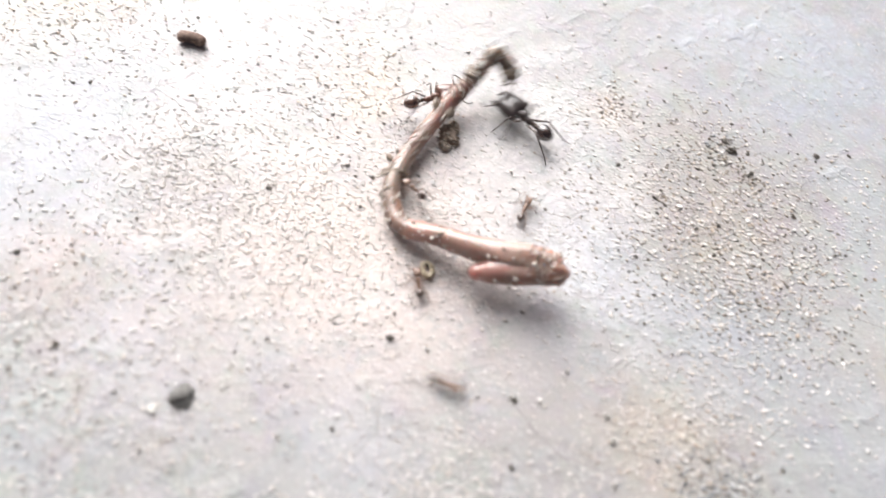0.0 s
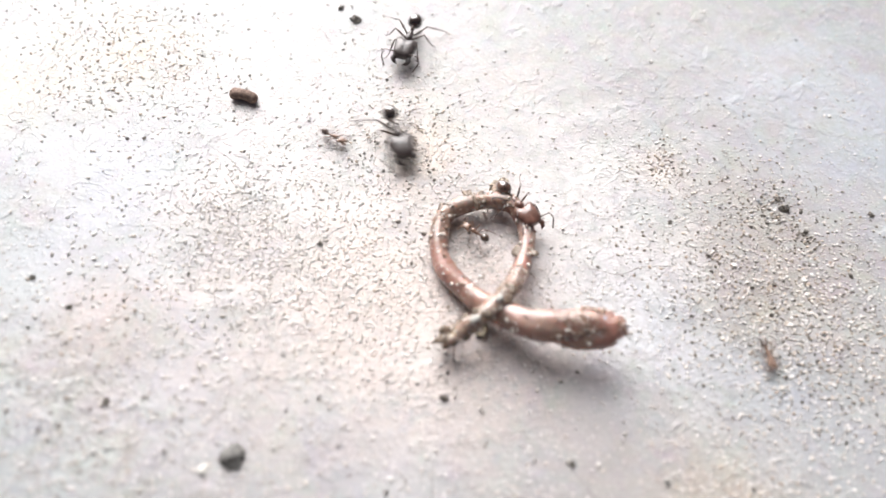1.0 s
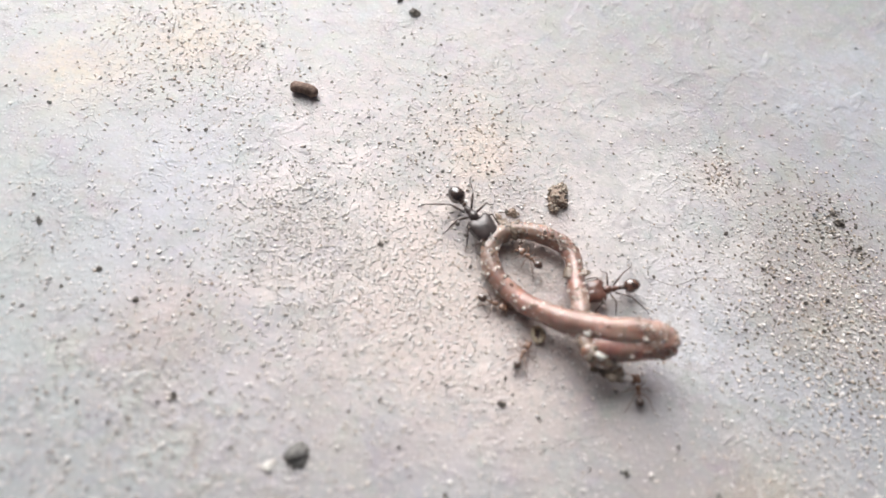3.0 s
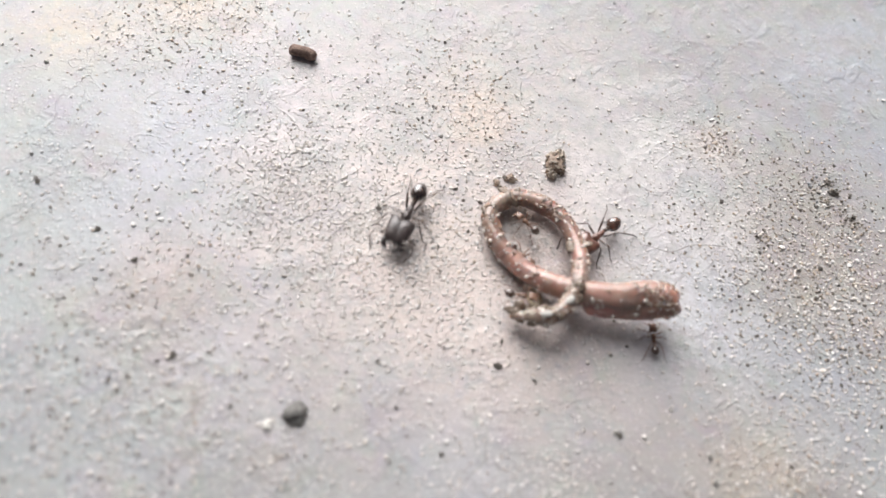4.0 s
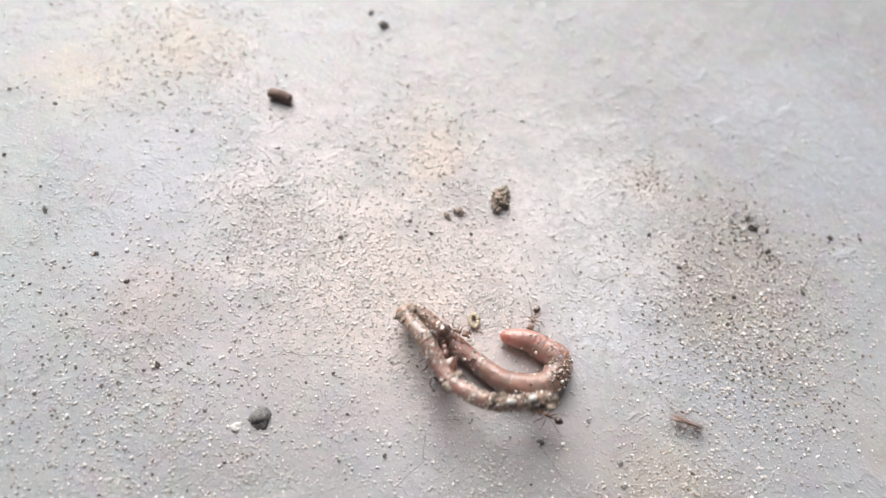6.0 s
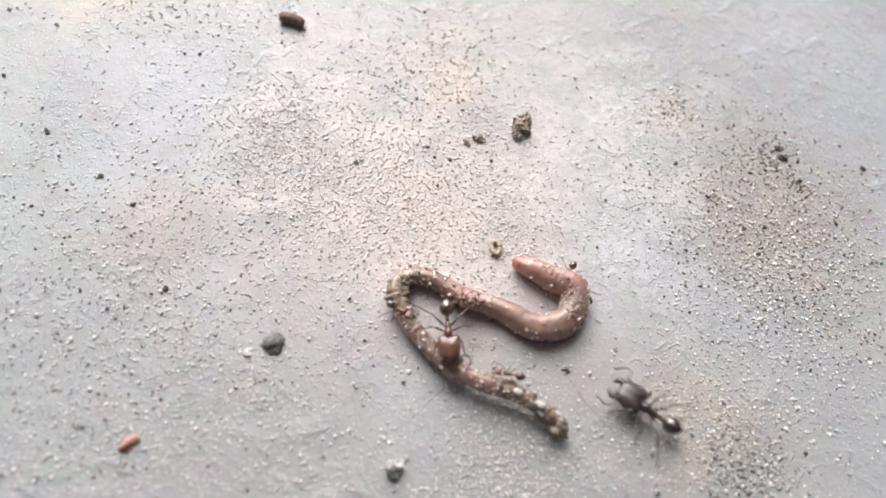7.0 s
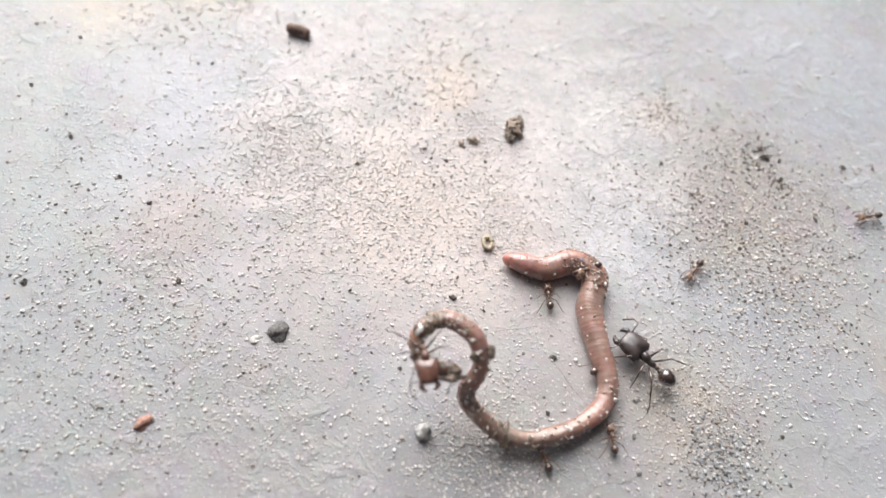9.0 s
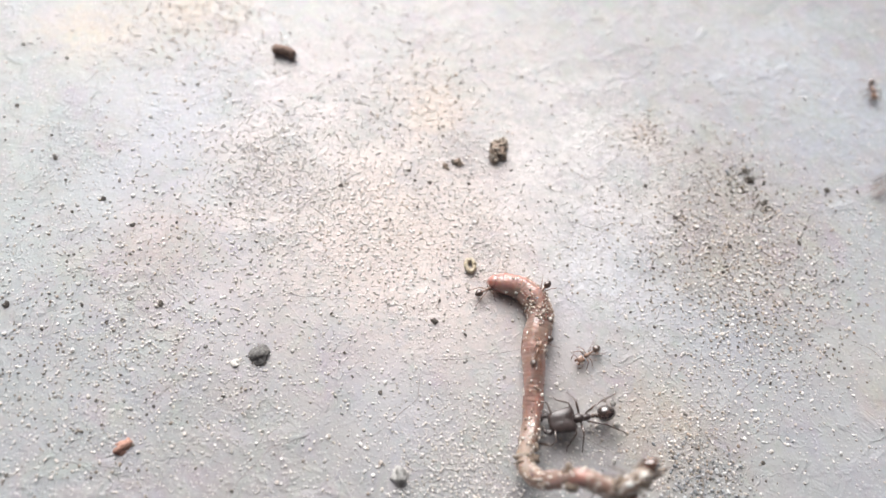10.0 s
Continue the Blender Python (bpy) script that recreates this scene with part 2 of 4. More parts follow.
SAND = grains("sand", (0.78, 0.76, 0.74), (0.6, 0.57, 0.54), (0.62, 0.575, 0.53), (0.7, 0.68, 0.66), (0.42, 0.375, 0.335), (0.64, 0.59, 0.53), (0.54, 0.52, 0.5), (0.72, 0.7, 0.68))
DARK_GRIT = grains("dark_sand", (0.22, 0.2, 0.18), (0.28, 0.25, 0.22), (0.14, 0.127, 0.115), (0.32, 0.275, 0.23))
BLACK_SHELL = shell("black_chitin", (0.042, 0.033, 0.032), (0.125, 0.098, 0.093), 0.34)
BROWN_SHELL = shell("red_brown_chitin", (0.08, 0.036, 0.028), (0.22, 0.105, 0.075))
MATTE_SHELL = shell("matte_black_chitin", (0.032, 0.024, 0.023), (0.085, 0.064, 0.06), 0.38, 0.12)
GLOSSY_BROWN_SHELL = shell("glossy_brown_chitin", (0.05, 0.028, 0.02), (0.17, 0.09, 0.063), 0.2, 1.0)
GLOSSY_SHELL = shell("glossy_black_chitin", (0.02, 0.014, 0.012), (0.085, 0.055, 0.046), 0.16, 1.0)
DARK_SHELL = shell("dark_brown_chitin", (0.045, 0.028, 0.022), (0.13, 0.075, 0.052), 0.28, 0.8)
AMBER_SHELL = shell("amber_chitin", (0.15, 0.08, 0.05), (0.33, 0.19, 0.125), 0.38)


# ---- building helpers ----
def mesh_of(name, bm, material, smooth=True):
    me = bpy.data.meshes.new(name)
    bm.to_mesh(me)
    bm.free()
    me.materials.append(material)
    for f in me.polygons:
        f.use_smooth = smooth
    return me


def part(name, bm, material, parent, label=""):
    ob = new(name, mesh_of(name, bm, material))
    ob.parent = parent
    return tagged(ob, label)


def lump(seed, squash=(1, 1, 0.6), rough=0.35, detail=3):
    """A stone one unit across, in centimetres, that sits on its flat underside."""
    bm = bmesh.new()
    bmesh.ops.create_icosphere(bm, subdivisions=detail, radius=0.5)
    off = Vector((seed * 7.3, seed * 3.1, seed * 1.7))
    for v in bm.verts:
        k = 1 + rough * noise.noise(v.co * 2.2 + off) + 0.45 * rough * noise.noise(v.co * 6 + off)
        co = v.co * k
        v.co = Vector((co.x * squash[0], co.y * squash[1], max(co.z * squash[2], -0.3 * squash[2])))
    low = min(v.co.z for v in bm.verts)
    for v in bm.verts:
        v.co.z -= low + 0.04
        v.co *= C
    return bm


def tube(points, radii, sides=8, bm=None):
    """A round bar through points, in centimetres."""
    bm = bm or bmesh.new()
    pts = [Vector(p) for p in points]
    rings, side = [], None
    for i, (p, r) in enumerate(zip(pts, radii)):
        t = (pts[min(i + 1, len(pts) - 1)] - pts[max(i - 1, 0)]).normalized()
        side = t.orthogonal().normalized() if side is None else (side - side.dot(t) * t).normalized()
        up = t.cross(side)
        rings.append([bm.verts.new((p + r * (math.cos(a) * side + math.sin(a) * up)) * C) for a in (2 * math.pi * k / sides for k in range(sides))])
    for a, b in zip(rings, rings[1:]):
        for k in range(sides):
            bm.faces.new((a[k], a[(k + 1) % sides], b[(k + 1) % sides], b[k]))
    bm.faces.new(rings[0][::-1])
    bm.faces.new(rings[-1])
    return bm


def blob(bm, centre, size, seg=18, rings=12, shape=None):
    """An egg at centre with half sizes, in centimetres; shape bends each point of the unit ball first."""
    made = bmesh.ops.create_uvsphere(bm, u_segments=seg, v_segments=rings, radius=1.0)["verts"]
    for v in made:
        co = shape(v.co) if shape else v.co
        v.co = (Vector(centre) + Vector([a * b for a, b in zip(co, size)])) * C
    return bm


# ---- floor ----
def floor_height(x, y):
    p = Vector((x, y, 0.0))
    return 0.012 * noise.noise(p * 0.3) + 0.008 * noise.noise(p * 1.3) + 0.004 * noise.noise(p * 3.7) + 0.003 * noise.noise(p * 8.5)


def floor():
    far = [12, 16, 24, 40, 80, 160, 300]
    xs = [-v for v in far[::-1]] + list(np.arange(-9.6, 9.61, 0.08)) + far
    ys = [4.5 - v for v in far[::-1]] + list(np.arange(-3.0, 12.01, 0.08)) + [4.5 + v for v in far]
    verts = [(x * C, y * C, floor_height(x, y) * C) for y in ys for x in xs]
    n = len(xs)
    faces = [(j * n + i, j * n + i + 1, (j + 1) * n + i + 1, (j + 1) * n + i) for j in range(len(ys) - 1) for i in range(n - 1)]
    me = bpy.data.meshes.new("floor")
    me.from_pydata(verts, [], faces)
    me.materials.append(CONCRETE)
    for f in me.polygons:
        f.use_smooth = True
    return tagged(new("floor", me), "worn pale grey concrete floor with sandy stains", "floor", kind="structure")


floor()


def crack(*points):
    """A hairline crack filled with dirt, nearly flush with the floor."""
    path = []
    for (ax, ay), (bx, by) in zip(points, points[1:]):
        for k in range(8):
            f = k / 8
            x, y = ax + (bx - ax) * f, ay + (by - ay) * f
            x, y = x + 0.06 * noise.noise((x * 3, y * 3, 4)), y + 0.06 * noise.noise((x * 3, y * 3, 9))
            path.append((x, y, floor_height(x, y)))
    radii = [0.003 + 0.03 * max(0, 0.2 + noise.noise((x * 4, y * 4, 2))) * math.sin(math.pi * (i + 0.5) / len(path)) for i, (x, y, z) in enumerate(path)]
    path = [(x, y, z + 0.003 - r) for (x, y, z), r in zip(path, radii)]
    tagged(new("crack", mesh_of("crack", tube(path, radii, 6), CRACK)), "thin hairline crack filled with grey dirt", "crack", kind="structure")


crack((1.82, 4.43), (2.17, 4.39), (2.56, 4.46), (2.96, 4.55))
crack((-1.95, 2.89), (-1.55, 2.91), (-0.97, 2.97))
crack((0.06, 2.25), (0.69, 2.36), (1.33, 2.51))
crack((-1.98, 0.37), (-1.84, 0.71), (-1.65, 0.96), (-1.12, 1.19))
crack((-3.07, 1.41), (-2.82, 1.79), (-2.52, 2.15))
crack((-0.57, 1.15), (-0.20, 1.46), (0.04, 1.76), (0.04, 2.23))
crack((3.63, 1.90), (4.08, 2.29), (4.51, 2.71))
crack((1.44, 2.08), (1.70, 1.79), (1.98, 1.52), (2.30, 1.45), (2.62, 1.36))
crack((-1.07, 4.85), (-1.32, 4.61), (-1.62, 4.44), (-1.91, 4.16))
crack((-1.37, 4.57), (-1.65, 4.40), (-1.90, 4.06))
crack((5.5, 3.2), (5.8, 3.1), (6.05, 2.9))


# ---- the worm ----
COUNT = 64
worm = tagged(new("earthworm"), "wet reddish-brown earthworm with soil clinging to its skin", "worm")


def girth(u):
    """The worm's radius along its length, in centimetres."""
    stops = ((0, 0.1), (0.02, 0.14), (0.06, 0.156), (0.11, 0.174), (0.2, 0.174), (0.28, 0.156), (0.38, 0.125), (0.5, 0.11), (0.7, 0.102), (0.88, 0.098), (0.97, 0.086), (1, 0.05))
    return float(np.interp(u, [a for a, b in stops], [b for a, b in stops]))


def grain_on(bm, rng, at, size):
    turn = Euler((rng.random() * 6, rng.random() * 6, 0)).to_matrix()
    flat, thin = rng.uniform(0.45, 1), rng.uniform(0.35, 0.7)
    for v in bmesh.ops.create_icosphere(bm, subdivisions=1, radius=size * C)["verts"]:
        v.co = turn @ Vector((v.co.x, v.co.y * flat, v.co.z * thin)) * rng.uniform(0.8, 1.2) + at


def worm_segment(i):
    u, half = i / (COUNT - 1), 0.125
    bm = bmesh.new()
    rings = []
    r = girth(u)
    for k in range(13):
        f = k / 6 - 1
        along = i - f * half / 0.09
        rr = girth(min(1, max(0, along / (COUNT - 1)))) * (1 + 0.06 * noise.noise((along * 0.4, 1, 5))) * (1 - 0.02 * f * f - (0.45 if k in (0, 12) else 0.1 if k in (1, 11) else 0.02 if k in (2, 10) else 0))
        if (i == 0 and f > 0) or (i == COUNT - 1 and f < 0):
            rr *= math.sqrt(max(0.06, 1 - f * f))
        ring = []
        for s in range(24):
            a = 2 * math.pi * s / 24
            n = 1 + 0.13 * noise.noise((math.cos(a) * 1.3, math.sin(a) * 1.3, along * 0.28))
            ring.append(bm.verts.new((f * half * C, rr * n * math.cos(a) * C, rr * n * math.sin(a) * C)))
        rings.append(ring)
    for a, b in zip(rings, rings[1:]):
        for s in range(24):
            bm.faces.new((a[s], a[(s + 1) % 24], b[(s + 1) % 24], b[s]))
    bm.faces.new(rings[0][::-1])
    bm.faces.new(rings[-1])
    ob = part("segment", bm, SKIN, worm)
    body = ob.data.attributes.new("body", "FLOAT_VECTOR", "POINT")
    for v in ob.data.vertices:
        body.data[v.index].vector = (v.co.x - i * 0.09 * C, v.co.y, v.co.z)
    # pink-red head, pinkish middle, a grey-brown muddy stretch, a raw red one, and a dull tail
    hues = ((0, (0.47, 0.225, 0.19)), (0.12, (0.46, 0.24, 0.195)), (0.3, (0.41, 0.235, 0.19)), (0.42, (0.42, 0.215, 0.175)), (0.52, (0.35, 0.23, 0.18)),
            (0.64, (0.34, 0.23, 0.18)), (0.7, (0.43, 0.195, 0.165)), (0.8, (0.42, 0.205, 0.17)), (0.88, (0.36, 0.235, 0.185)), (1, (0.36, 0.26, 0.2)))
    c = [float(np.interp(u, [a for a, b in hues], [b[k] for a, b in hues])) for k in range(3)]
    ob.color = (*c, 1)
    # soil sticks in patches, most of it behind the head and on the tail
    rng = random.Random(100 + i)
    much = max(0.0, noise.noise((u * 11, 3, 3)) + 0.25 + (0.5 if 0.1 < u < 0.2 or u > 0.8 else 0))
    bits = bmesh.new()
    for _ in range(int(4 + 13 * much)):
        a, f = rng.uniform(-0.3, math.pi + 0.3), rng.uniform(-0.45, 0.45)
        d = rng.choice((0.009, 0.011, 0.014, 0.018, 0.026, 0.033))
        grain_on(bits, rng, Vector((f * half, 0.97 * r * math.cos(a), 0.97 * r * math.sin(a))) * C, d)
    for _ in range(int(3 * much)):
        a, f = rng.uniform(0, math.pi), rng.uniform(-0.4, 0.4)
        for _ in range(7):
            b, g = a + rng.gauss(0, 0.22), f + rng.gauss(0, 0.3)
            grain_on(bits, rng, Vector((g * half, r * math.cos(b), r * math.sin(b))) * C, rng.uniform(0.01, 0.026))
    part("soil_coating", bits, GRIT, ob, "tan and brown soil grains")
    if i in (61, 63):
        clot = lump(i + 3, (0.22, 0.17, 0.15), 1.3, 4)
        for v in clot.verts:
            v.co += Vector((0, (i - 61) * 0.03, -0.06)) * C
        part("mucus_clot", clot, MUCUS, ob, "milky tan clot of mucus and mud")
    if i in (34, 37, 38, 49, 55, 56, 59):
        clot = lump(i, (rng.uniform(0.14, 0.26), rng.uniform(0.12, 0.2), 0.09), 1.3, 3)
        tilt = Euler((rng.uniform(-1.2, 1.2), 0, rng.uniform(0, 6))).to_matrix()
        for v in clot.verts:
            v.co = tilt @ (v.co + Vector((0, 0, (r - 0.035) * C)))
        part("mud_clot", clot, MUCUS, ob, "wet grey-brown clot of mud and slime")
    if i in (57, 60):
        flake = lump(i, (0.125, 0.085, 0.05), 0.3, 2)
        for v in flake.verts:
            v.co.z += (r + 0.04) * C
        part("lime_flake", flake, WHITE_CHIP, ob, "cream white flake of lime")
    if i == 8:
        flake = lump(i, (0.08, 0.065, 0.04), 0.4, 2)
        for v in flake.verts:
            v.co.z += (r + 0.015) * C
        part("blue_flake", flake, BLUE_FLAKE, ob, "tiny light blue flake")
    return ob


SEGMENTS = [worm_segment(i) for i in range(COUNT)]


# ---- ants ----
def ant(name, label, long, big_head, body, legs, gaster):
    """An ant that faces +x and stands on the floor below its origin; long: its length in centimetres."""
    s = long / 0.9
    top = tagged(new(name), label, "ant")
    z = 0.2 * s

    def heart(co):
        square = (abs(co.x) ** 6 + abs(co.y) ** 6 + abs(co.z) ** 6) ** (-1 / 6)
        notch = 1 - 0.75 * max(0.0, 0.5 - abs(co.y)) if co.x < 0 else 1
        return Vector((co.x * square * notch, co.y * square * (1 - 0.16 * co.x), co.z * (1 - 0.15 * co.x) * (1 - 0.12 * math.exp(-(co.y * 5) ** 2))))

    hl, hw = (0.175, 0.148) if big_head else (0.105, 0.09)
    hx = 0.29
    head = part("head", blob(bmesh.new(), (hx * s, 0, z), (hl * s, hw * s, hw * 0.66 * s), shape=heart), body, top)
    for side in (1, -1):
        part("mandible", tube([((hx + hl * 0.8) * s, side * hw * 0.6 * s, z - 0.02 * s), ((hx + hl * 1.1) * s, side * hw * 0.76 * s, z - 0.035 * s), ((hx + hl * 1.32) * s, side * hw * 0.62 * s, z - 0.045 * s), ((hx + hl * 1.5) * s, side * hw * 0.3 * s, z - 0.05 * s)],
                              [0.04 * s, 0.04 * s, 0.03 * s, 0.008 * s]), body, head)
        part("eye", blob(bmesh.new(), ((hx + hl * 0.25) * s, side * hw * 0.88 * s, z + hw * 0.3 * s), (0.014 * s, 0.01 * s, 0.014 * s), 8, 6), BLACK_SHELL, head)
        part("antenna", tube([((hx + hl * 0.7) * s, side * hw * 0.35 * s, z + 0.04 * s), ((hx + hl * 0.9) * s, side * (hw + 0.1) * s, z + 0.07 * s), ((hx + hl * 1.3) * s, side * (hw + 0.13) * s, z + 0.02 * s), ((hx + hl * 1.9) * s, side * (hw + 0.06) * s, z - 0.08 * s)],
                             [0.01 * s, 0.009 * s, 0.009 * s, 0.014 * s], 6), legs, head)
    bm = blob(bmesh.new(), (0.085 * s, 0, z), (0.085 * s, 0.062 * s, 0.068 * s), 14, 10)
    blob(bm, (-0.01 * s, 0, z - 0.012 * s), (0.09 * s, 0.045 * s, 0.05 * s), 14, 10)
    part("thorax", bm, body, top)
    bm = blob(bmesh.new(), (-0.115 * s, 0, z - 0.005 * s), (0.032 * s, 0.03 * s, 0.045 * s), 10, 8)
    blob(bm, (-0.165 * s, 0, z - 0.01 * s), (0.03 * s, 0.036 * s, 0.04 * s), 10, 8)
    part("waist", bm, legs, top)
    part("abdomen", blob(bmesh.new(), (-0.29 * s, 0, z), (0.125 * s, 0.105 * s, 0.1 * s), shape=lambda co: Vector((co.x, co.y * (1 + 0.18 * co.x), co.z * (1 + 0.12 * co.x)))), gaster, top)
    for k, (root, knee, foot) in enumerate((((0.12, 0.05), (0.2, 0.19), (0.3, 0.29)), ((0.05, 0.05), (0.05, 0.22), (0.03, 0.36)), ((-0.03, 0.05), (-0.2, 0.17), (-0.45, 0.33)))):
        for side in (1, -1):
            a = Vector((root[0], side * root[1], 0.17)) * s
            b = Vector((knee[0], side * knee[1], 0.27)) * s
            c = Vector((foot[0], side * foot[1] * 0.93, 0.06)) * s
            d = Vector((foot[0] * 1.12, side * foot[1] * 1.12, 0.012)) * s
            leg = part("leg", tube([Vector((0, 0, 0)), (b - a) * 0.5, b - a, (b - a).lerp(c - a, 0.4), c - a, d - a], [0.013 * s, 0.016 * s, 0.01 * s, 0.011 * s, 0.007 * s, 0.005 * s], 7), legs, top)
            leg.location = a * C
    return top


soldier = ant("soldier_ant", "glossy black big-headed soldier ant with brown legs", 0.86, True, MATTE_SHELL, DARK_SHELL, GLOSSY_SHELL)
second_soldier = ant("soldier_ant", "glossy black big-headed soldier ant crossing bare concrete", 0.84, True, MATTE_SHELL, DARK_SHELL, GLOSSY_SHELL)
major = ant("worker_ant", "large red-brown worker ant biting the worm", 0.74, True, BROWN_SHELL, DARK_SHELL, GLOSSY_BROWN_SHELL)
MINORS = [ant("worker_ant", "small amber worker ant with a dark abdomen", 0.4, False, AMBER_SHELL, AMBER_SHELL, DARK_SHELL)]
for _ in range(9):
    MINORS.append(copy_thing(MINORS[0], Matrix()))
minor_a, minor_b, minor_c, minor_d, minor_e, minor_f, minor_g, minor_h, minor_i, minor_j = MINORS
for one in MINORS:
    tagged(one, group="small worker ants")


# ---- loose things on the floor ----
def stone(name, label, category, x, y, size, material, turn=0, squash=(1, 0.8, 0.6), rough=0.35, seed=1):
    ob = new(name, mesh_of(name, lump(seed, [a * size for a in squash], rough), material))
    ob.matrix_world = pose(x * C, y * C, floor_height(x, y) * C, 0, 0, turn)
    return tagged(ob, label, category)


def husk(x, y):
    """An empty seed husk: a small ring with a raised rim."""
    bm = bmesh.new()
    pts = [(0.055 * math.cos(a), 0.085 * math.sin(a), 0.035) for a in (2 * math.pi * k / 20 for k in range(21))]
    tube(pts, [0.03 + 0.006 * math.sin(k * 2.1) for k in range(21)], 8, bm)
    ob = new("seed_husk", mesh_of("seed_husk", bm, SEED))
    ob.matrix_world = pose(x * C, y * C, floor_height(x, y) * C, 0, 0, 10)
    tagged(ob, "small hollow yellow-brown seed husk", "seed")


def clod(x, y, size, count, seed, label, fine=1.0, material=SOIL, long=1.0, turn=0):
    """A crumbly clod of soil: uneven lumps with small crumbs pressed all over them."""
    rng = random.Random(seed)
    bm = bmesh.new()
    lumps = [(0, 0, 0.3)] + [(rng.uniform(-0.3, 0.3), rng.uniform(-0.34, 0.34) * long, rng.uniform(0.12, 0.2)) for _ in range(7)]
    for px, py, pr in lumps:
        off = Vector((rng.random() * 9, px * 5, 0))
        made = bmesh.ops.create_icosphere(bm, subdivisions=3, radius=pr * size * C)["verts"]
        for v in made:
            k = v.co / (pr * size * C)
            v.co = Vector((v.co.x, v.co.y * long, v.co.z * 0.7)) * (1 + 0.4 * noise.noise(k * 1.7 + off) + 0.15 * noise.noise(k * 5 + off)) + Vector((px, py, pr * 0.45)) * size * C
    for _ in range(count):
        px, py, pr = rng.choice(lumps)
        way = Vector((rng.gauss(0, 1), rng.gauss(0, 1), abs(rng.gauss(0, 1)))).normalized()
        r = size * rng.choice((0.05, 0.06, 0.07, 0.09, 0.12)) * fine
        at = Vector((px + way.x * pr, py + way.y * pr * long, pr * 0.45 + way.z * pr * 0.7)) * size * C
        grain_on(bm, rng, at, r)
    ob = new("soil_clod", mesh_of("soil_clod", bm, material, False))
    ob.matrix_world = pose(x * C, y * C, floor_height(x, y) * C, 0, 0, turn)
    tagged(ob, label, "soil clod")


def crumbs(x, y, size, count, seed, label, material=GREY_SOIL, small=0.02, large=0.06):
    """A loose scatter of soil crumbs that lie apart on the floor."""
    rng = random.Random(seed)
    bm = bmesh.new()
    for _ in range(count):
        px, py, r = rng.gauss(0, size * 0.4), rng.gauss(0, size * 0.4), rng.uniform(small, large) * 0.5
        grain_on(bm, rng, Vector((px, py, r * 0.4 + floor_height(x + px, y + py) - floor_height(x, y))) * C, r)
    ob = new("soil_crumbs", mesh_of("soil_crumbs", bm, material, False))
    ob.matrix_world = pose(x * C, y * C, floor_height(x, y) * C)
    tagged(ob, label, "soil crumbs")


stone("pebble", "dark grey rounded pebble on the concrete", "pebble", -1.99, 2.08, 0.265, DARK_STONE, -35, (0.88, 1.05, 0.6), 0.42, 2)
stone("pebble", "small cream white pebble beside a dark one", "pebble", -2.24, 1.94, 0.14, WHITE_CHIP, 10, (1, 0.8, 0.6), 0.6, 3)
rolling_pebble = stone("pebble", "rough grey and white pebble", "pebble", -0.44, 0.8, 0.2, GREY_STONE, 60, (0.85, 1, 1.0), 0.7, 5)
stone("brick_chip", "small orange brick chip", "brick chip", -3.33, 0.81, 0.22, BRICK_CHIP, 40, (1.0, 0.6, 0.5), 0.8, 6)
husk(0.53, 3.59)
clod(0.77, 5.42, 0.35, 260, 4, "crumbly dark brown soil clod", 0.9, SOIL, 1.3, 12)
clod(0.22, 5.16, 0.16, 40, 9, "small crumbly lump of dark brown soil", 1.2, SOIL, 0.8)
clod(0.06, 5.08, 0.12, 26, 10, "small crumbly lump of red-brown soil", 1.2, SOIL, 1.0)
crumbs(4.36, 5.42, 0.34, 34, 12, "scattered crumbs of grey soil")
crumbs(4.53, 5.02, 0.3, 30, 13, "scattered crumbs of grey soil")
crumbs(3.43, 4.6, 0.4, 34, 14, "scattered crumbs of grey-brown soil", GREY_SOIL, 0.015, 0.045)


def bark(x, y):
    """A short broken piece of bark with blunt ends."""
    bm = tube([(-0.17, 0, 0.06), (-0.14, 0.005, 0.065), (-0.05, 0.015, 0.07), (0.05, 0.01, 0.07), (0.13, -0.01, 0.065), (0.17, -0.015, 0.06)], [0.045, 0.068, 0.073, 0.068, 0.072, 0.05], 14)
    for v in bm.verts:
        v.co += Vector((1, 1, 1)) * 0.012 * C * noise.noise(v.co / C * 14)
    ob = new("bark_piece", mesh_of("bark_piece", bm, BROWN_BARK))
    ob.matrix_world = pose(x * C, y * C, floor_height(x, y) * C, 0, 0, -8)
    tagged(ob, "short broken brown piece of bark", "bark")


bark(-2.50, 6.67)
CRUMBS = [mesh_of("soil_crumb", lump(20 + k, (1, 0.65 + 0.12 * k, 0.6), 1.0, 2), CRUMB, False) for k in range(4)]
CHIPS = [mesh_of("lime_chip", lump(40 + k, (1, 0.7 + 0.1 * k, 0.6), 0.5, 2), WHITE_CHIP, False) for k in range(4)]


def dark_crumb(x, y, d):
    ob = new("soil_crumb", random.choice(CRUMBS))
    ob.matrix_world = pose(x * C, y * C, floor_height(x, y) * C, 0, 0, random.uniform(0, 360)) @ Matrix.Diagonal((d, d, d, 1))
    tagged(ob, "tiny dark crumb of dry soil", "soil crumb", "soil crumbs")


def pale_chip(x, y, d):
    ob = new("lime_chip", random.choice(CHIPS))
    ob.matrix_world = pose(x * C, y * C, floor_height(x, y) * C, 0, 0, random.uniform(0, 360)) @ Matrix.Diagonal((d, d, d, 1))
    tagged(ob, "tiny cream white chip of lime", "stone chip", "lime chips")


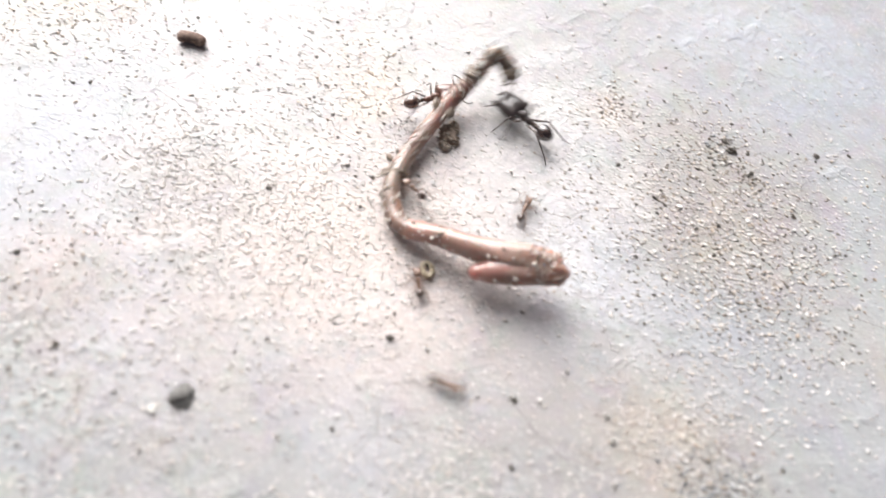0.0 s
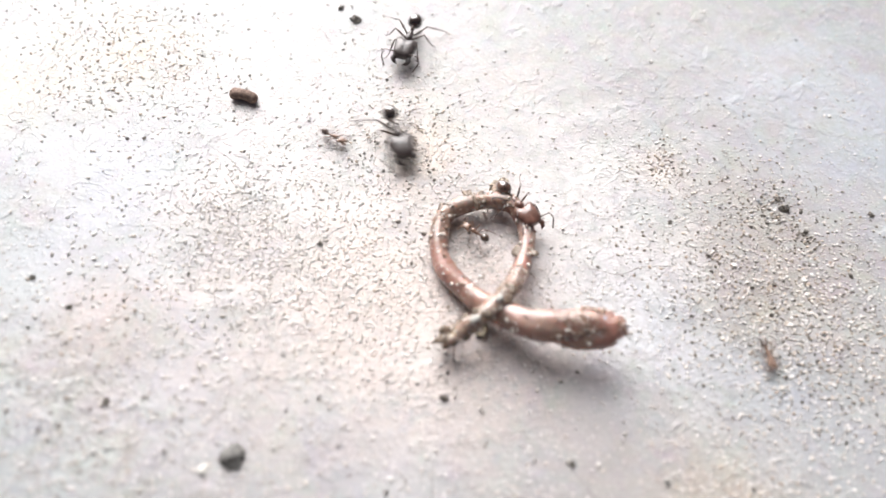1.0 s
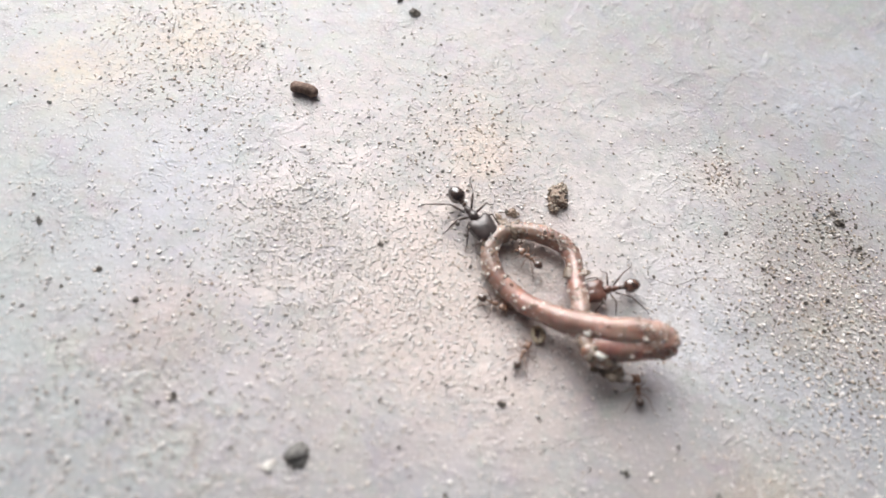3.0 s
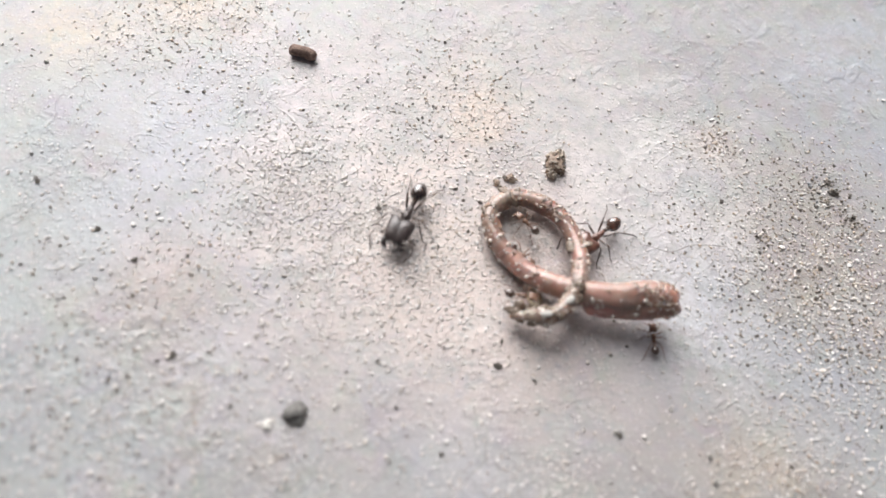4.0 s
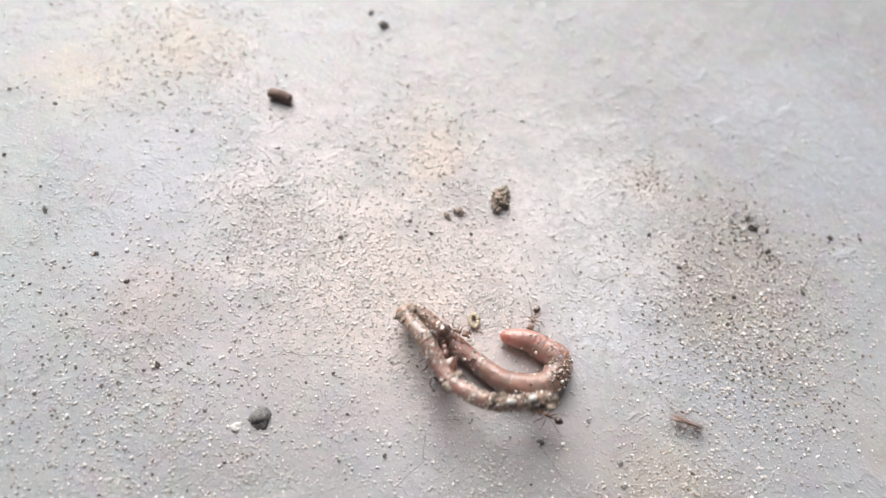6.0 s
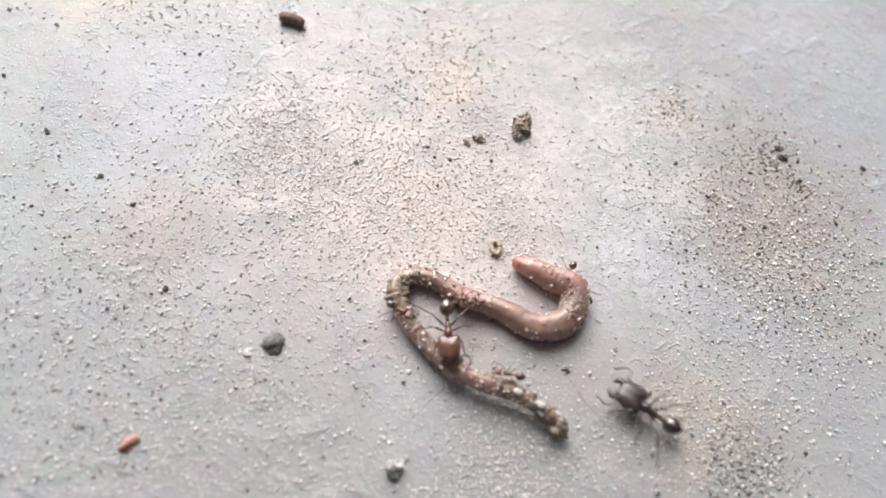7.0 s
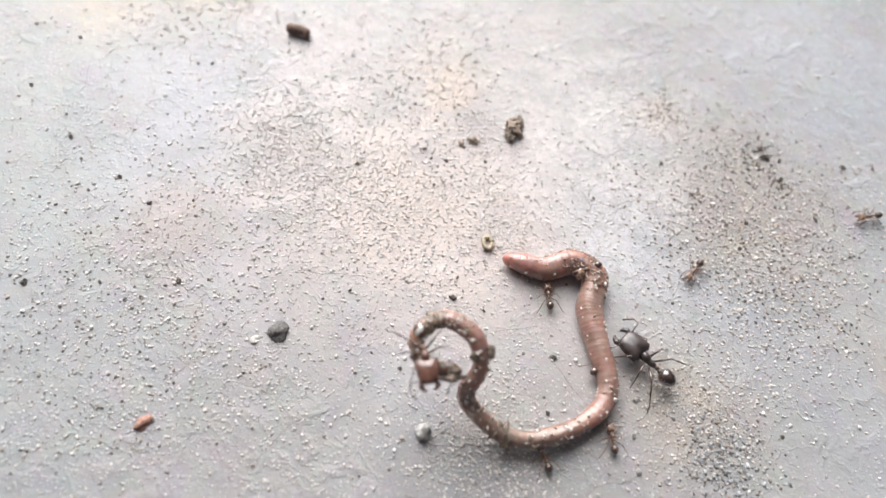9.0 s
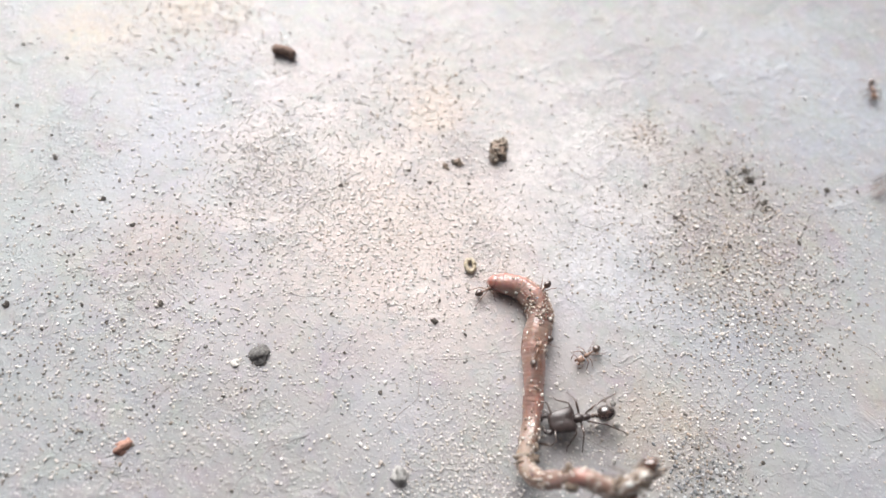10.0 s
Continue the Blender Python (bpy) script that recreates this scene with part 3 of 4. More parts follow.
for x, y, d in ((-3.83, 5.94, 0.040), (-2.49, 7.07, 0.034), (-2.39, 5.84, 0.034), (-1.34, 4.57, 0.061), (-3.96, 3.64, 0.067), (-4.44, 3.97, 0.061), (-3.93, 2.28, 0.047), (-1.18, 2.72, 0.047), (-0.94, 2.23, 0.040), (1.47, 2.12, 0.061), (0.55, 2.64, 0.040), (0.14, 2.78, 0.087), (-0.15, 2.92, 0.034), (2.90, 5.14, 0.061)):
    dark_crumb(x, y, d)
for x, y, d in ((4.35, 5.58, 0.081), (4.62, 5.39, 0.040), (3.78, 4.28, 0.054), (-5.14, 3.47, 0.040), (-0.69, 7.15, 0.040), (-1.31, 7.63, 0.034), (-0.26, 4.38, 0.047), (3.30, 5.79, 0.040), (4.90, 5.75, 0.040), (0.16, 5.16, 0.061), (-2.97, 2.66, 0.034), (-4.29, 2.46, 0.034), (-6.01, 5.25, 0.061), (-5.24, 4.49, 0.053)):
    dark_crumb(x, y, d)
for x, y, d in ((-2.77, 4.11, 0.046), (-3.75, 2.33, 0.046), (-2.65, 2.11, 0.046), (-0.13, 4.78, 0.053), (-0.44, 4.93, 0.046), (0.41, 4.84, 0.046), (5.54, 5.41, 0.076), (4.60, 5.08, 0.084), (3.93, 5.13, 0.046), (4.48, 2.45, 0.046), (3.36, 1.92, 0.046), (5.99, 5.44, 0.046), (4.06, 4.34, 0.053), (3.95, 3.94, 0.053)):
    dark_crumb(x, y, d)
for x, y, d in ((-4.79, 3.73, 0.039), (-3.33, 2.60, 0.069), (-5.20, 2.36, 0.077), (-5.40, 4.84, 0.039), (4.40, 5.42, 0.116), (5.04, 4.51, 0.062), (-0.43, 1.78, 0.046), (-0.58, 5.33, 0.039), (-0.34, 4.79, 0.039), (4.31, 1.44, 0.046), (-1.40, 8.41, 0.078), (-1.18, 8.21, 0.130), (-3.63, 5.96, 0.045), (-3.48, 2.52, 0.039)):
    dark_crumb(x, y, d)
for x, y, d in ((-1.50, 2.57, 0.033), (-0.80, 1.94, 0.033), (1.41, 1.42, 0.065), (1.36, 1.61, 0.033), (0.17, 3.06, 0.046), (3.27, 2.68, 0.033), (2.99, 3.87, 0.039), (3.32, 4.69, 0.059), (-2.31, 1.52, 0.046), (-0.60, 4.15, 0.033), (3.94, 3.41, 0.046), (4.09, 2.89, 0.039)):
    dark_crumb(x, y, d)
for x, y, d in ((-2.55, 2.43, 0.047), (-2.65, 2.11, 0.047), (-2.23, 5.24, 0.047), (1.08, 2.15, 0.047), (2.06, 2.44, 0.047), (2.45, 1.97, 0.081), (3.78, 2.70, 0.040), (-5.58, 6.15, 0.061), (-2.00, 1.66, 0.047), (-0.97, 1.68, 0.054), (-4.33, 3.38, 0.047), (-1.58, 2.17, 0.040), (-3.35, 2.63, 0.040), (-6.25, 6.30, 0.061)):
    pale_chip(x, y, d)
for x, y, d in ((-3.96, 3.65, 0.061), (1.43, 2.15, 0.061), (2.52, 0.84, 0.084), (-3.97, 1.62, 0.038), (-0.86, 1.47, 0.038), (-3.00, 2.16, 0.046), (-1.76, 1.16, 0.038), (-5.27, 4.54, 0.054), (-4.13, 4.29, 0.046), (-4.50, 2.83, 0.039), (-0.99, 2.11, 0.039), (-2.07, 0.88, 0.046), (-1.82, 1.66, 0.039), (2.50, 1.71, 0.085)):
    pale_chip(x, y, d)
for x, y, d in ((2.47, 1.26, 0.065), (-3.46, 1.34, 0.046), (-2.10, 2.09, 0.039)):
    pale_chip(x, y, d)


def scatter(name, label, material, count, small, large, patches, seed):
    """Loose grains that nobody could count, denser in the patches (x, y, radius, share)."""
    rng = np.random.default_rng(seed)
    bm = bmesh.new()
    bmesh.ops.create_icosphere(bm, subdivisions=1, radius=0.5)
    bm.verts.ensure_lookup_table()
    unit = np.array([v.co for v in bm.verts])
    tris = np.array([[v.index for v in f.verts] for f in bm.faces])
    bm.free()
    verts, faces = [], []
    for k in range(count):
        pick, share = rng.random(), 0
        x, y = rng.uniform(-7.6, 7.8), rng.uniform(-0.4, 9.8)
        for px, py, pr, much in patches:
            share += much
            if pick < share:
                x, y = rng.normal(px, pr * 0.6), rng.normal(py, pr * 0.6)
                break
        d = small + (large - small) * rng.random() ** 3.4
        turn = np.array(Euler((*rng.uniform(-0.5, 0.5, 2), rng.uniform(0, 6.28))).to_matrix())
        shape = unit * rng.uniform(0.75, 1.25, (len(unit), 1)) * (1, rng.uniform(0.6, 1), rng.uniform(0.4, 0.65))
        verts.append((shape @ turn.T * d + (x, y, floor_height(x, y) + 0.1 * d)) * C)
        faces.append(tris + k * len(unit))
    me = bpy.data.meshes.new(name)
    me.from_pydata(np.concatenate(verts).tolist(), [], np.concatenate(faces).tolist())
    me.materials.append(material)
    tagged(new(name, me), label, "sand", kind="stuff")


scatter("sand", "fine pale and tan sand grains strewn on concrete", SAND, 34000, 0.01, 0.05,
        ((4.0, 4.4, 2.0, 0.14), (3.2, 1.8, 1.0, 0.05), (-0.9, 4.0, 1.6, 0.15), (-2.2, 4.6, 1.0, 0.06), (-3.4, 2.0, 2.0, 0.12), (0.6, 4.0, 1.0, 0.05), (-0.6, 6.3, 1.2, 0.03), (0.7, 0.9, 1.0, 0.1), (-4.0, 7.2, 1.3, 0.05), (-2.6, 4.9, 0.8, 0.03)), 5)
scatter("dark_sand", "fine dark sand grains strewn on concrete", DARK_GRIT, 4200, 0.012, 0.055,
        ((3.9, 4.6, 1.5, 0.26), (2.9, 6.0, 0.3, 0.03), (-0.3, 6.2, 0.9, 0.05), (4.2, 5.4, 0.5, 0.07), (3.6, 1.15, 0.5, 0.1), (4.5, 3.5, 1.2, 0.2), (-3.9, 7.3, 0.9, 0.015), (-4.0, 1.8, 1.9, 0.22)), 6)

scatter("tan_sand", "fine tan and rusty sand grains strewn on concrete", grains("tan_sand", (0.5, 0.42, 0.34), (0.4, 0.32, 0.255), (0.58, 0.5, 0.41), (0.34, 0.265, 0.21), (0.52, 0.425, 0.34)), 2700, 0.014, 0.05,
        ((-4.0, 7.2, 1.1, 0.2), (-0.3, 6.2, 0.8, 0.11), (3.9, 4.6, 1.5, 0.18), (2.9, 6.0, 0.3, 0.03), (3.2, 1.5, 0.7, 0.14), (4.3, 3.8, 1.0, 0.2), (-3.6, 3.6, 0.6, 0.04), (-0.6, 4.1, 0.9, 0.08)), 15)
scatter("coarse_sand", "coarse cream and grey sand grains strewn on concrete", SAND, 2000, 0.03, 0.07,
        ((-4.0, 3.0, 2.4, 0.3), (4.3, 3.8, 1.2, 0.3), (0.0, 1.0, 2.0, 0.1), (4.4, 2.4, 0.9, 0.06)), 11)
scatter("grey_grit", "patch of coarse blue-grey grit on concrete", grains("grey_grit", (0.2, 0.21, 0.22), (0.32, 0.33, 0.34), (0.13, 0.135, 0.14), (0.45, 0.46, 0.47)), 420, 0.02, 0.07,
        ((3.55, 1.05, 0.5, 0.93), (4.2, 5.45, 0.35, 0.05)), 8)


# ---- what moves ----
def motions():
    bends = {}

    def bend(t, *points):
        """The line of the worm's back from head to tail, in centimetres, smoothed and cut into even steps."""
        p = np.array([2 * np.array(points[0]) - points[1], *points, 2 * np.array(points[-1]) - points[-2]], float)
        line = []
        for a, b, c, d in zip(p, p[1:], p[2:], p[3:]):
            for f in np.linspace(0, 1, 12, endpoint=False):
                line.append(0.5 * (2 * b + (c - a) * f + (2 * a - 5 * b + 4 * c - d) * f * f + (3 * b - a - 3 * c + d) * f ** 3))
        line = np.array(line + [p[-2]])
        run = np.r_[0, np.cumsum(np.linalg.norm(np.diff(line, axis=0), axis=1))]
        even = np.linspace(0, run[-1], COUNT)
        bends[t] = np.stack([np.interp(even, run, line[:, k]) for k in range(3)], 1)

    bend(0.0, (1.08, 3.46, 0.31), (1.33, 3.46, 0.35), (1.64, 3.46, 0.41), (1.88, 3.44, 0.47), (1.70, 3.54, 0.47), (1.33, 3.63, 0.41), (0.97, 3.76, 0.34), (0.60, 3.92, 0.26), (0.19, 4.11, 0.16), (0.09, 4.59, 0.15), (0.27, 5.03, 0.15), (0.66, 5.61, 0.24), (1.06, 6.05, 0.42), (1.32, 6.32, 0.54), (1.53, 6.22, 0.42))
    bend(0.2, (1.10, 3.43, 0.31), (1.35, 3.47, 0.35), (1.64, 3.46, 0.41), (1.91, 3.45, 0.47), (1.70, 3.55, 0.47), (1.35, 3.61, 0.41), (0.99, 3.72, 0.34), (0.63, 3.87, 0.26), (0.20, 4.05, 0.16), (0.09, 4.51, 0.15), (0.28, 5.03, 0.15), (0.62, 5.63, 0.21), (0.78, 6.13, 0.30), (0.62, 6.59, 0.30), (0.23, 6.54, 0.24), (0.06, 6.13, 0.18), (0.24, 5.82, 0.15))
    bend(0.5, (1.07, 3.41, 0.31), (1.35, 3.44, 0.35), (1.73, 3.53, 0.41), (1.95, 3.51, 0.47), (1.78, 3.58, 0.47), (1.50, 3.59, 0.41), (1.20, 3.72, 0.34), (0.87, 3.85, 0.26), (0.52, 3.96, 0.20), (0.17, 4.13, 0.15), (0.10, 4.59, 0.15), (0.32, 5.01, 0.18), (0.74, 5.41, 0.30), (0.96, 5.67, 0.48), (0.71, 5.86, 0.54), (0.24, 5.88, 0.42), (0.09, 5.74, 0.24))
    bend(0.7, (1.13, 3.46, 0.31), (1.39, 3.48, 0.35), (1.63, 3.51, 0.41), (1.88, 3.50, 0.47), (1.66, 3.56, 0.47), (1.33, 3.55, 0.41), (0.99, 3.60, 0.34), (0.66, 3.70, 0.26), (0.29, 3.95, 0.16), (0.09, 4.38, 0.15), (0.19, 4.83, 0.18), (0.52, 4.99, 0.24), (0.96, 4.86, 0.27), (1.18, 4.49, 0.27), (1.12, 4.06, 0.30), (0.75, 4.12, 0.36), (0.47, 4.43, 0.30))
    bend(1.0, (1.20, 3.52, 0.33), (1.45, 3.41, 0.37), (1.69, 3.40, 0.43), (1.87, 3.43, 0.49), (1.66, 3.50, 0.49), (1.33, 3.48, 0.43), (1.01, 3.53, 0.35), (0.69, 3.72, 0.26), (0.39, 3.95, 0.16), (0.07, 4.37, 0.15), (0.09, 4.94, 0.15), (0.46, 5.16, 0.18), (0.90, 5.16, 0.18), (1.07, 4.71, 0.18), (0.92, 4.13, 0.27), (0.61, 3.66, 0.42), (0.19, 3.33, 0.30))
    bend(1.5, (0.99, 3.39, 0.37), (1.26, 3.33, 0.41), (1.52, 3.33, 0.47), (1.77, 3.36, 0.53), (1.60, 3.44, 0.53), (1.31, 3.42, 0.46), (1.00, 3.50, 0.37), (0.72, 3.62, 0.28), (0.39, 3.82, 0.19), (0.10, 4.18, 0.15), (0.07, 4.64, 0.15), (0.37, 4.90, 0.18), (0.71, 4.82, 0.18), (0.85, 4.48, 0.18), (0.78, 3.90, 0.42), (0.72, 3.43, 0.54), (0.67, 3.11, 0.30))
    bend(2.0, (0.91, 3.44, 0.39), (1.22, 3.43, 0.43), (1.54, 3.45, 0.49), (1.87, 3.45, 0.55), (1.59, 3.51, 0.55), (1.22, 3.51, 0.48), (0.91, 3.64, 0.38), (0.64, 3.77, 0.28), (0.38, 3.96, 0.16), (0.10, 4.31, 0.15), (0.13, 4.76, 0.15), (0.44, 4.94, 0.18), (0.87, 4.87, 0.18), (1.01, 4.47, 0.18), (0.90, 3.83, 0.42), (0.82, 3.37, 0.48), (0.98, 3.18, 0.24))
    bend(2.2, (0.81, 3.39, 0.39), (1.13, 3.36, 0.43), (1.45, 3.40, 0.49), (1.78, 3.41, 0.55), (1.50, 3.45, 0.55), (1.16, 3.44, 0.48), (0.90, 3.59, 0.38), (0.63, 3.75, 0.28), (0.36, 3.95, 0.16), (-0.00, 4.29, 0.15), (-0.01, 4.71, 0.15), (0.36, 4.90, 0.18), (0.80, 4.83, 0.18), (1.01, 4.50, 0.18), (0.90, 3.86, 0.42), (0.87, 3.40, 0.48), (0.86, 3.19, 0.24))
    bend(3.3, (1.09, 3.41, 0.29), (1.39, 3.40, 0.33), (1.66, 3.44, 0.39), (1.88, 3.48, 0.45), (1.69, 3.57, 0.45), (1.32, 3.57, 0.39), (0.89, 3.66, 0.32), (0.59, 3.79, 0.25), (0.34, 3.93, 0.17), (0.01, 4.27, 0.15), (-0.04, 4.63, 0.15), (0.27, 4.82, 0.15), (0.68, 4.70, 0.17), (0.91, 4.37, 0.18), (0.93, 3.86, 0.30), (1.19, 3.28, 0.36), (1.65, 3.21, 0.30))
    bend(3.5, (1.11, 3.46, 0.25), (1.41, 3.43, 0.29), (1.69, 3.48, 0.35), (1.89, 3.53, 0.41), (1.68, 3.61, 0.41), (1.34, 3.58, 0.36), (0.97, 3.64, 0.30), (0.66, 3.78, 0.24), (0.31, 4.04, 0.15), (0.01, 4.37, 0.15), (0.10, 4.74, 0.15), (0.47, 4.80, 0.15), (0.85, 4.60, 0.17), (0.94, 4.23, 0.18), (1.00, 3.74, 0.33), (1.27, 3.31, 0.36), (1.82, 3.22, 0.30))
    bend(4.0, (1.16, 3.47, 0.25), (1.45, 3.49, 0.29), (1.76, 3.52, 0.35), (1.96, 3.55, 0.41), (1.75, 3.60, 0.41), (1.38, 3.56, 0.36), (0.95, 3.62, 0.30), (0.68, 3.71, 0.24), (0.40, 3.88, 0.15), (0.07, 4.20, 0.15), (-0.01, 4.60, 0.15), (0.29, 4.82, 0.15), (0.73, 4.67, 0.17), (0.98, 4.27, 0.21), (0.97, 3.78, 0.36), (0.74, 3.32, 0.36), (0.33, 3.29, 0.24))
    bend(4.2, (1.18, 3.51, 0.25), (1.48, 3.53, 0.29), (1.78, 3.56, 0.35), (1.98, 3.58, 0.41), (1.77, 3.63, 0.41), (1.40, 3.59, 0.36), (0.94, 3.65, 0.30), (0.67, 3.74, 0.24), (0.40, 3.90, 0.15), (0.06, 4.26, 0.15), (0.02, 4.66, 0.15), (0.32, 4.83, 0.15), (0.76, 4.66, 0.17), (1.01, 4.26, 0.21), (0.96, 3.77, 0.36), (0.74, 3.31, 0.36), (0.33, 3.35, 0.24))
    bend(4.5, (0.95, 3.50, 0.25), (1.22, 3.61, 0.29), (1.59, 3.67, 0.35), (1.99, 3.74, 0.41), (1.78, 3.81, 0.41), (1.37, 3.75, 0.36), (0.97, 3.69, 0.30), (0.63, 3.74, 0.24), (0.36, 3.88, 0.15), (0.05, 4.25, 0.15), (0.01, 4.65, 0.15), (0.35, 4.88, 0.15), (0.79, 4.73, 0.17), (1.07, 4.32, 0.21), (0.96, 3.82, 0.36), (0.67, 3.48, 0.36), (0.25, 3.49, 0.24))
    bend(4.7, (1.10, 3.27, 0.25), (1.40, 3.30, 0.29), (1.68, 3.33, 0.35), (1.91, 3.36, 0.41), (1.63, 3.42, 0.41), (1.26, 3.44, 0.36), (0.83, 3.57, 0.30), (0.58, 3.69, 0.24), (0.37, 3.87, 0.15), (0.02, 4.27, 0.15), (-0.02, 4.64, 0.15), (0.32, 4.79, 0.15), (0.76, 4.56, 0.17), (0.93, 4.17, 0.18), (0.86, 3.62, 0.30), (0.72, 3.11, 0.36), (0.46, 2.93, 0.24))
    bend(5.0, (1.31, 3.42, 0.17), (1.57, 3.43, 0.18), (1.80, 3.41, 0.21), (1.96, 3.39, 0.24), (1.72, 3.48, 0.25), (1.30, 3.53, 0.23), (0.81, 3.62, 0.19), (0.37, 3.90, 0.15), (0.07, 4.33, 0.15), (0.14, 4.73, 0.15), (0.51, 4.70, 0.15), (0.78, 4.41, 0.15), (0.90, 4.06, 0.18), (1.14, 3.59, 0.30), (1.57, 3.57, 0.30), (1.80, 3.95, 0.24))
    bend(5.2, (1.56, 3.41, 0.17), (1.83, 3.38, 0.18), (2.04, 3.35, 0.21), (2.18, 3.34, 0.24), (1.88, 3.45, 0.25), (1.40, 3.50, 0.23), (0.88, 3.61, 0.19), (0.42, 3.87, 0.15), (0.09, 4.32, 0.15), (0.13, 4.74, 0.15), (0.51, 4.74, 0.15), (0.80, 4.44, 0.15), (0.90, 4.03, 0.18), (1.16, 3.67, 0.30), (1.56, 3.83, 0.30), (1.56, 4.21, 0.24))
    bend(6.3, (0.86, 3.39, 0.12), (1.22, 3.32, 0.12), (1.55, 3.03, 0.12), (1.45, 2.66, 0.12), (1.03, 2.61, 0.14), (0.68, 2.79, 0.12), (0.23, 3.10, 0.12), (-0.21, 3.35, 0.12), (-0.48, 3.24, 0.12), (-0.26, 2.79, 0.14), (0.05, 2.37, 0.14), (0.62, 2.12, 0.35), (1.38, 2.19, 0.20))
    bend(6.5, (0.83, 3.39, 0.12), (1.21, 3.25, 0.12), (1.49, 2.95, 0.12), (1.40, 2.59, 0.12), (1.06, 2.52, 0.12), (0.71, 2.72, 0.12), (0.25, 2.99, 0.12), (-0.19, 3.23, 0.12), (-0.53, 3.19, 0.12), (-0.38, 2.77, 0.13), (-0.03, 2.29, 0.14), (0.32, 1.99, 0.17), (0.81, 1.97, 0.20), (1.37, 2.10, 0.17))
    bend(6.8, (0.83, 3.41, 0.12), (1.15, 3.30, 0.12), (1.44, 3.00, 0.12), (1.35, 2.60, 0.12), (0.98, 2.56, 0.12), (0.56, 2.72, 0.12), (0.07, 2.95, 0.12), (-0.33, 3.16, 0.12), (-0.66, 3.08, 0.12), (-0.52, 2.70, 0.13), (-0.15, 2.29, 0.14), (0.14, 1.95, 0.17), (0.60, 1.83, 0.20), (1.36, 1.81, 0.17))
    bend(7.0, (0.85, 3.37, 0.12), (1.18, 3.24, 0.14), (1.50, 3.12, 0.14), (1.44, 2.73, 0.12), (1.07, 2.58, 0.12), (0.66, 2.75, 0.12), (0.17, 2.87, 0.12), (-0.33, 3.07, 0.12), (-0.65, 2.92, 0.12), (-0.44, 2.47, 0.13), (-0.00, 2.04, 0.14), (0.43, 1.84, 0.20), (0.89, 1.73, 0.20), (1.36, 1.49, 0.17))
    bend(7.2, (0.88, 3.36, 0.12), (1.26, 3.30, 0.12), (1.57, 3.47, 0.17), (1.88, 3.35, 0.17), (1.82, 2.95, 0.14), (1.55, 2.49, 0.14), (1.25, 2.10, 0.20), (0.85, 2.06, 0.20), (0.54, 2.17, 0.50), (0.26, 2.31, 0.60), (-0.04, 2.02, 0.70), (-0.10, 1.55, 0.80), (-0.08, 1.10, 0.70), (0.37, 0.83, 0.50), (0.97, 0.93, 0.20))
    bend(7.5, (0.88, 3.29, 0.12), (1.18, 3.48, 0.12), (1.45, 3.73, 0.14), (1.77, 3.83, 0.17), (2.02, 3.60, 0.14), (2.03, 3.09, 0.12), (1.92, 2.65, 0.12), (1.51, 2.18, 0.17), (0.93, 1.91, 0.35), (0.61, 1.58, 0.50), (0.33, 1.09, 0.60), (0.17, 0.66, 0.70), (0.21, 0.23, 0.70), (0.58, 0.12, 0.50))
    bend(7.8, (0.89, 3.27, 0.12), (1.20, 3.42, 0.12), (1.44, 3.71, 0.14), (1.75, 3.85, 0.17), (1.98, 3.62, 0.14), (1.92, 3.16, 0.12), (1.65, 2.72, 0.12), (1.25, 2.32, 0.12), (1.07, 1.85, 0.14), (1.02, 1.37, 0.20), (0.98, 0.90, 0.40), (0.93, 0.47, 0.50), (0.81, 0.07, 0.50), (0.48, -0.06, 0.40))
    bend(8.0, (0.83, 3.36, 0.12), (1.19, 3.36, 0.12), (1.46, 3.65, 0.14), (1.74, 3.83, 0.17), (2.04, 3.64, 0.14), (2.05, 3.19, 0.12), (1.77, 2.68, 0.12), (1.30, 2.27, 0.12), (1.02, 1.83, 0.14), (0.94, 1.32, 0.20), (0.91, 0.85, 0.40), (0.89, 0.42, 0.50), (0.80, 0.02, 0.50), (0.46, -0.06, 0.40))
    bend(8.3, (0.78, 3.40, 0.12), (1.15, 3.33, 0.12), (1.42, 3.54, 0.14), (1.74, 3.80, 0.17), (2.11, 3.66, 0.15), (2.12, 3.17, 0.12), (1.91, 2.70, 0.12), (1.51, 2.27, 0.12), (1.08, 1.90, 0.14), (0.86, 1.47, 0.20), (0.80, 0.99, 0.40), (0.78, 0.62, 0.50), (0.69, 0.27, 0.50), (0.34, 0.24, 0.40))
    bend(8.5, (0.81, 3.40, 0.12), (1.20, 3.33, 0.12), (1.51, 3.55, 0.14), (1.83, 3.77, 0.17), (2.16, 3.59, 0.14), (2.21, 3.06, 0.12), (2.07, 2.53, 0.12), (1.70, 2.07, 0.12), (1.21, 1.67, 0.14), (0.87, 1.30, 0.20), (0.75, 0.81, 0.40), (0.62, 0.49, 0.50), (0.27, 0.35, 0.50), (-0.09, 0.38, 0.40))
    bend(8.7, (0.82, 3.39, 0.12), (1.23, 3.32, 0.12), (1.61, 3.47, 0.14), (1.93, 3.58, 0.17), (2.16, 3.22, 0.14), (2.21, 2.70, 0.12), (2.25, 2.20, 0.12), (2.05, 1.79, 0.12), (1.57, 1.57, 0.14), (1.10, 1.47, 0.20), (0.63, 1.26, 0.50), (0.22, 1.34, 0.80), (-0.05, 1.57, 1.00), (-0.42, 1.62, 0.90))
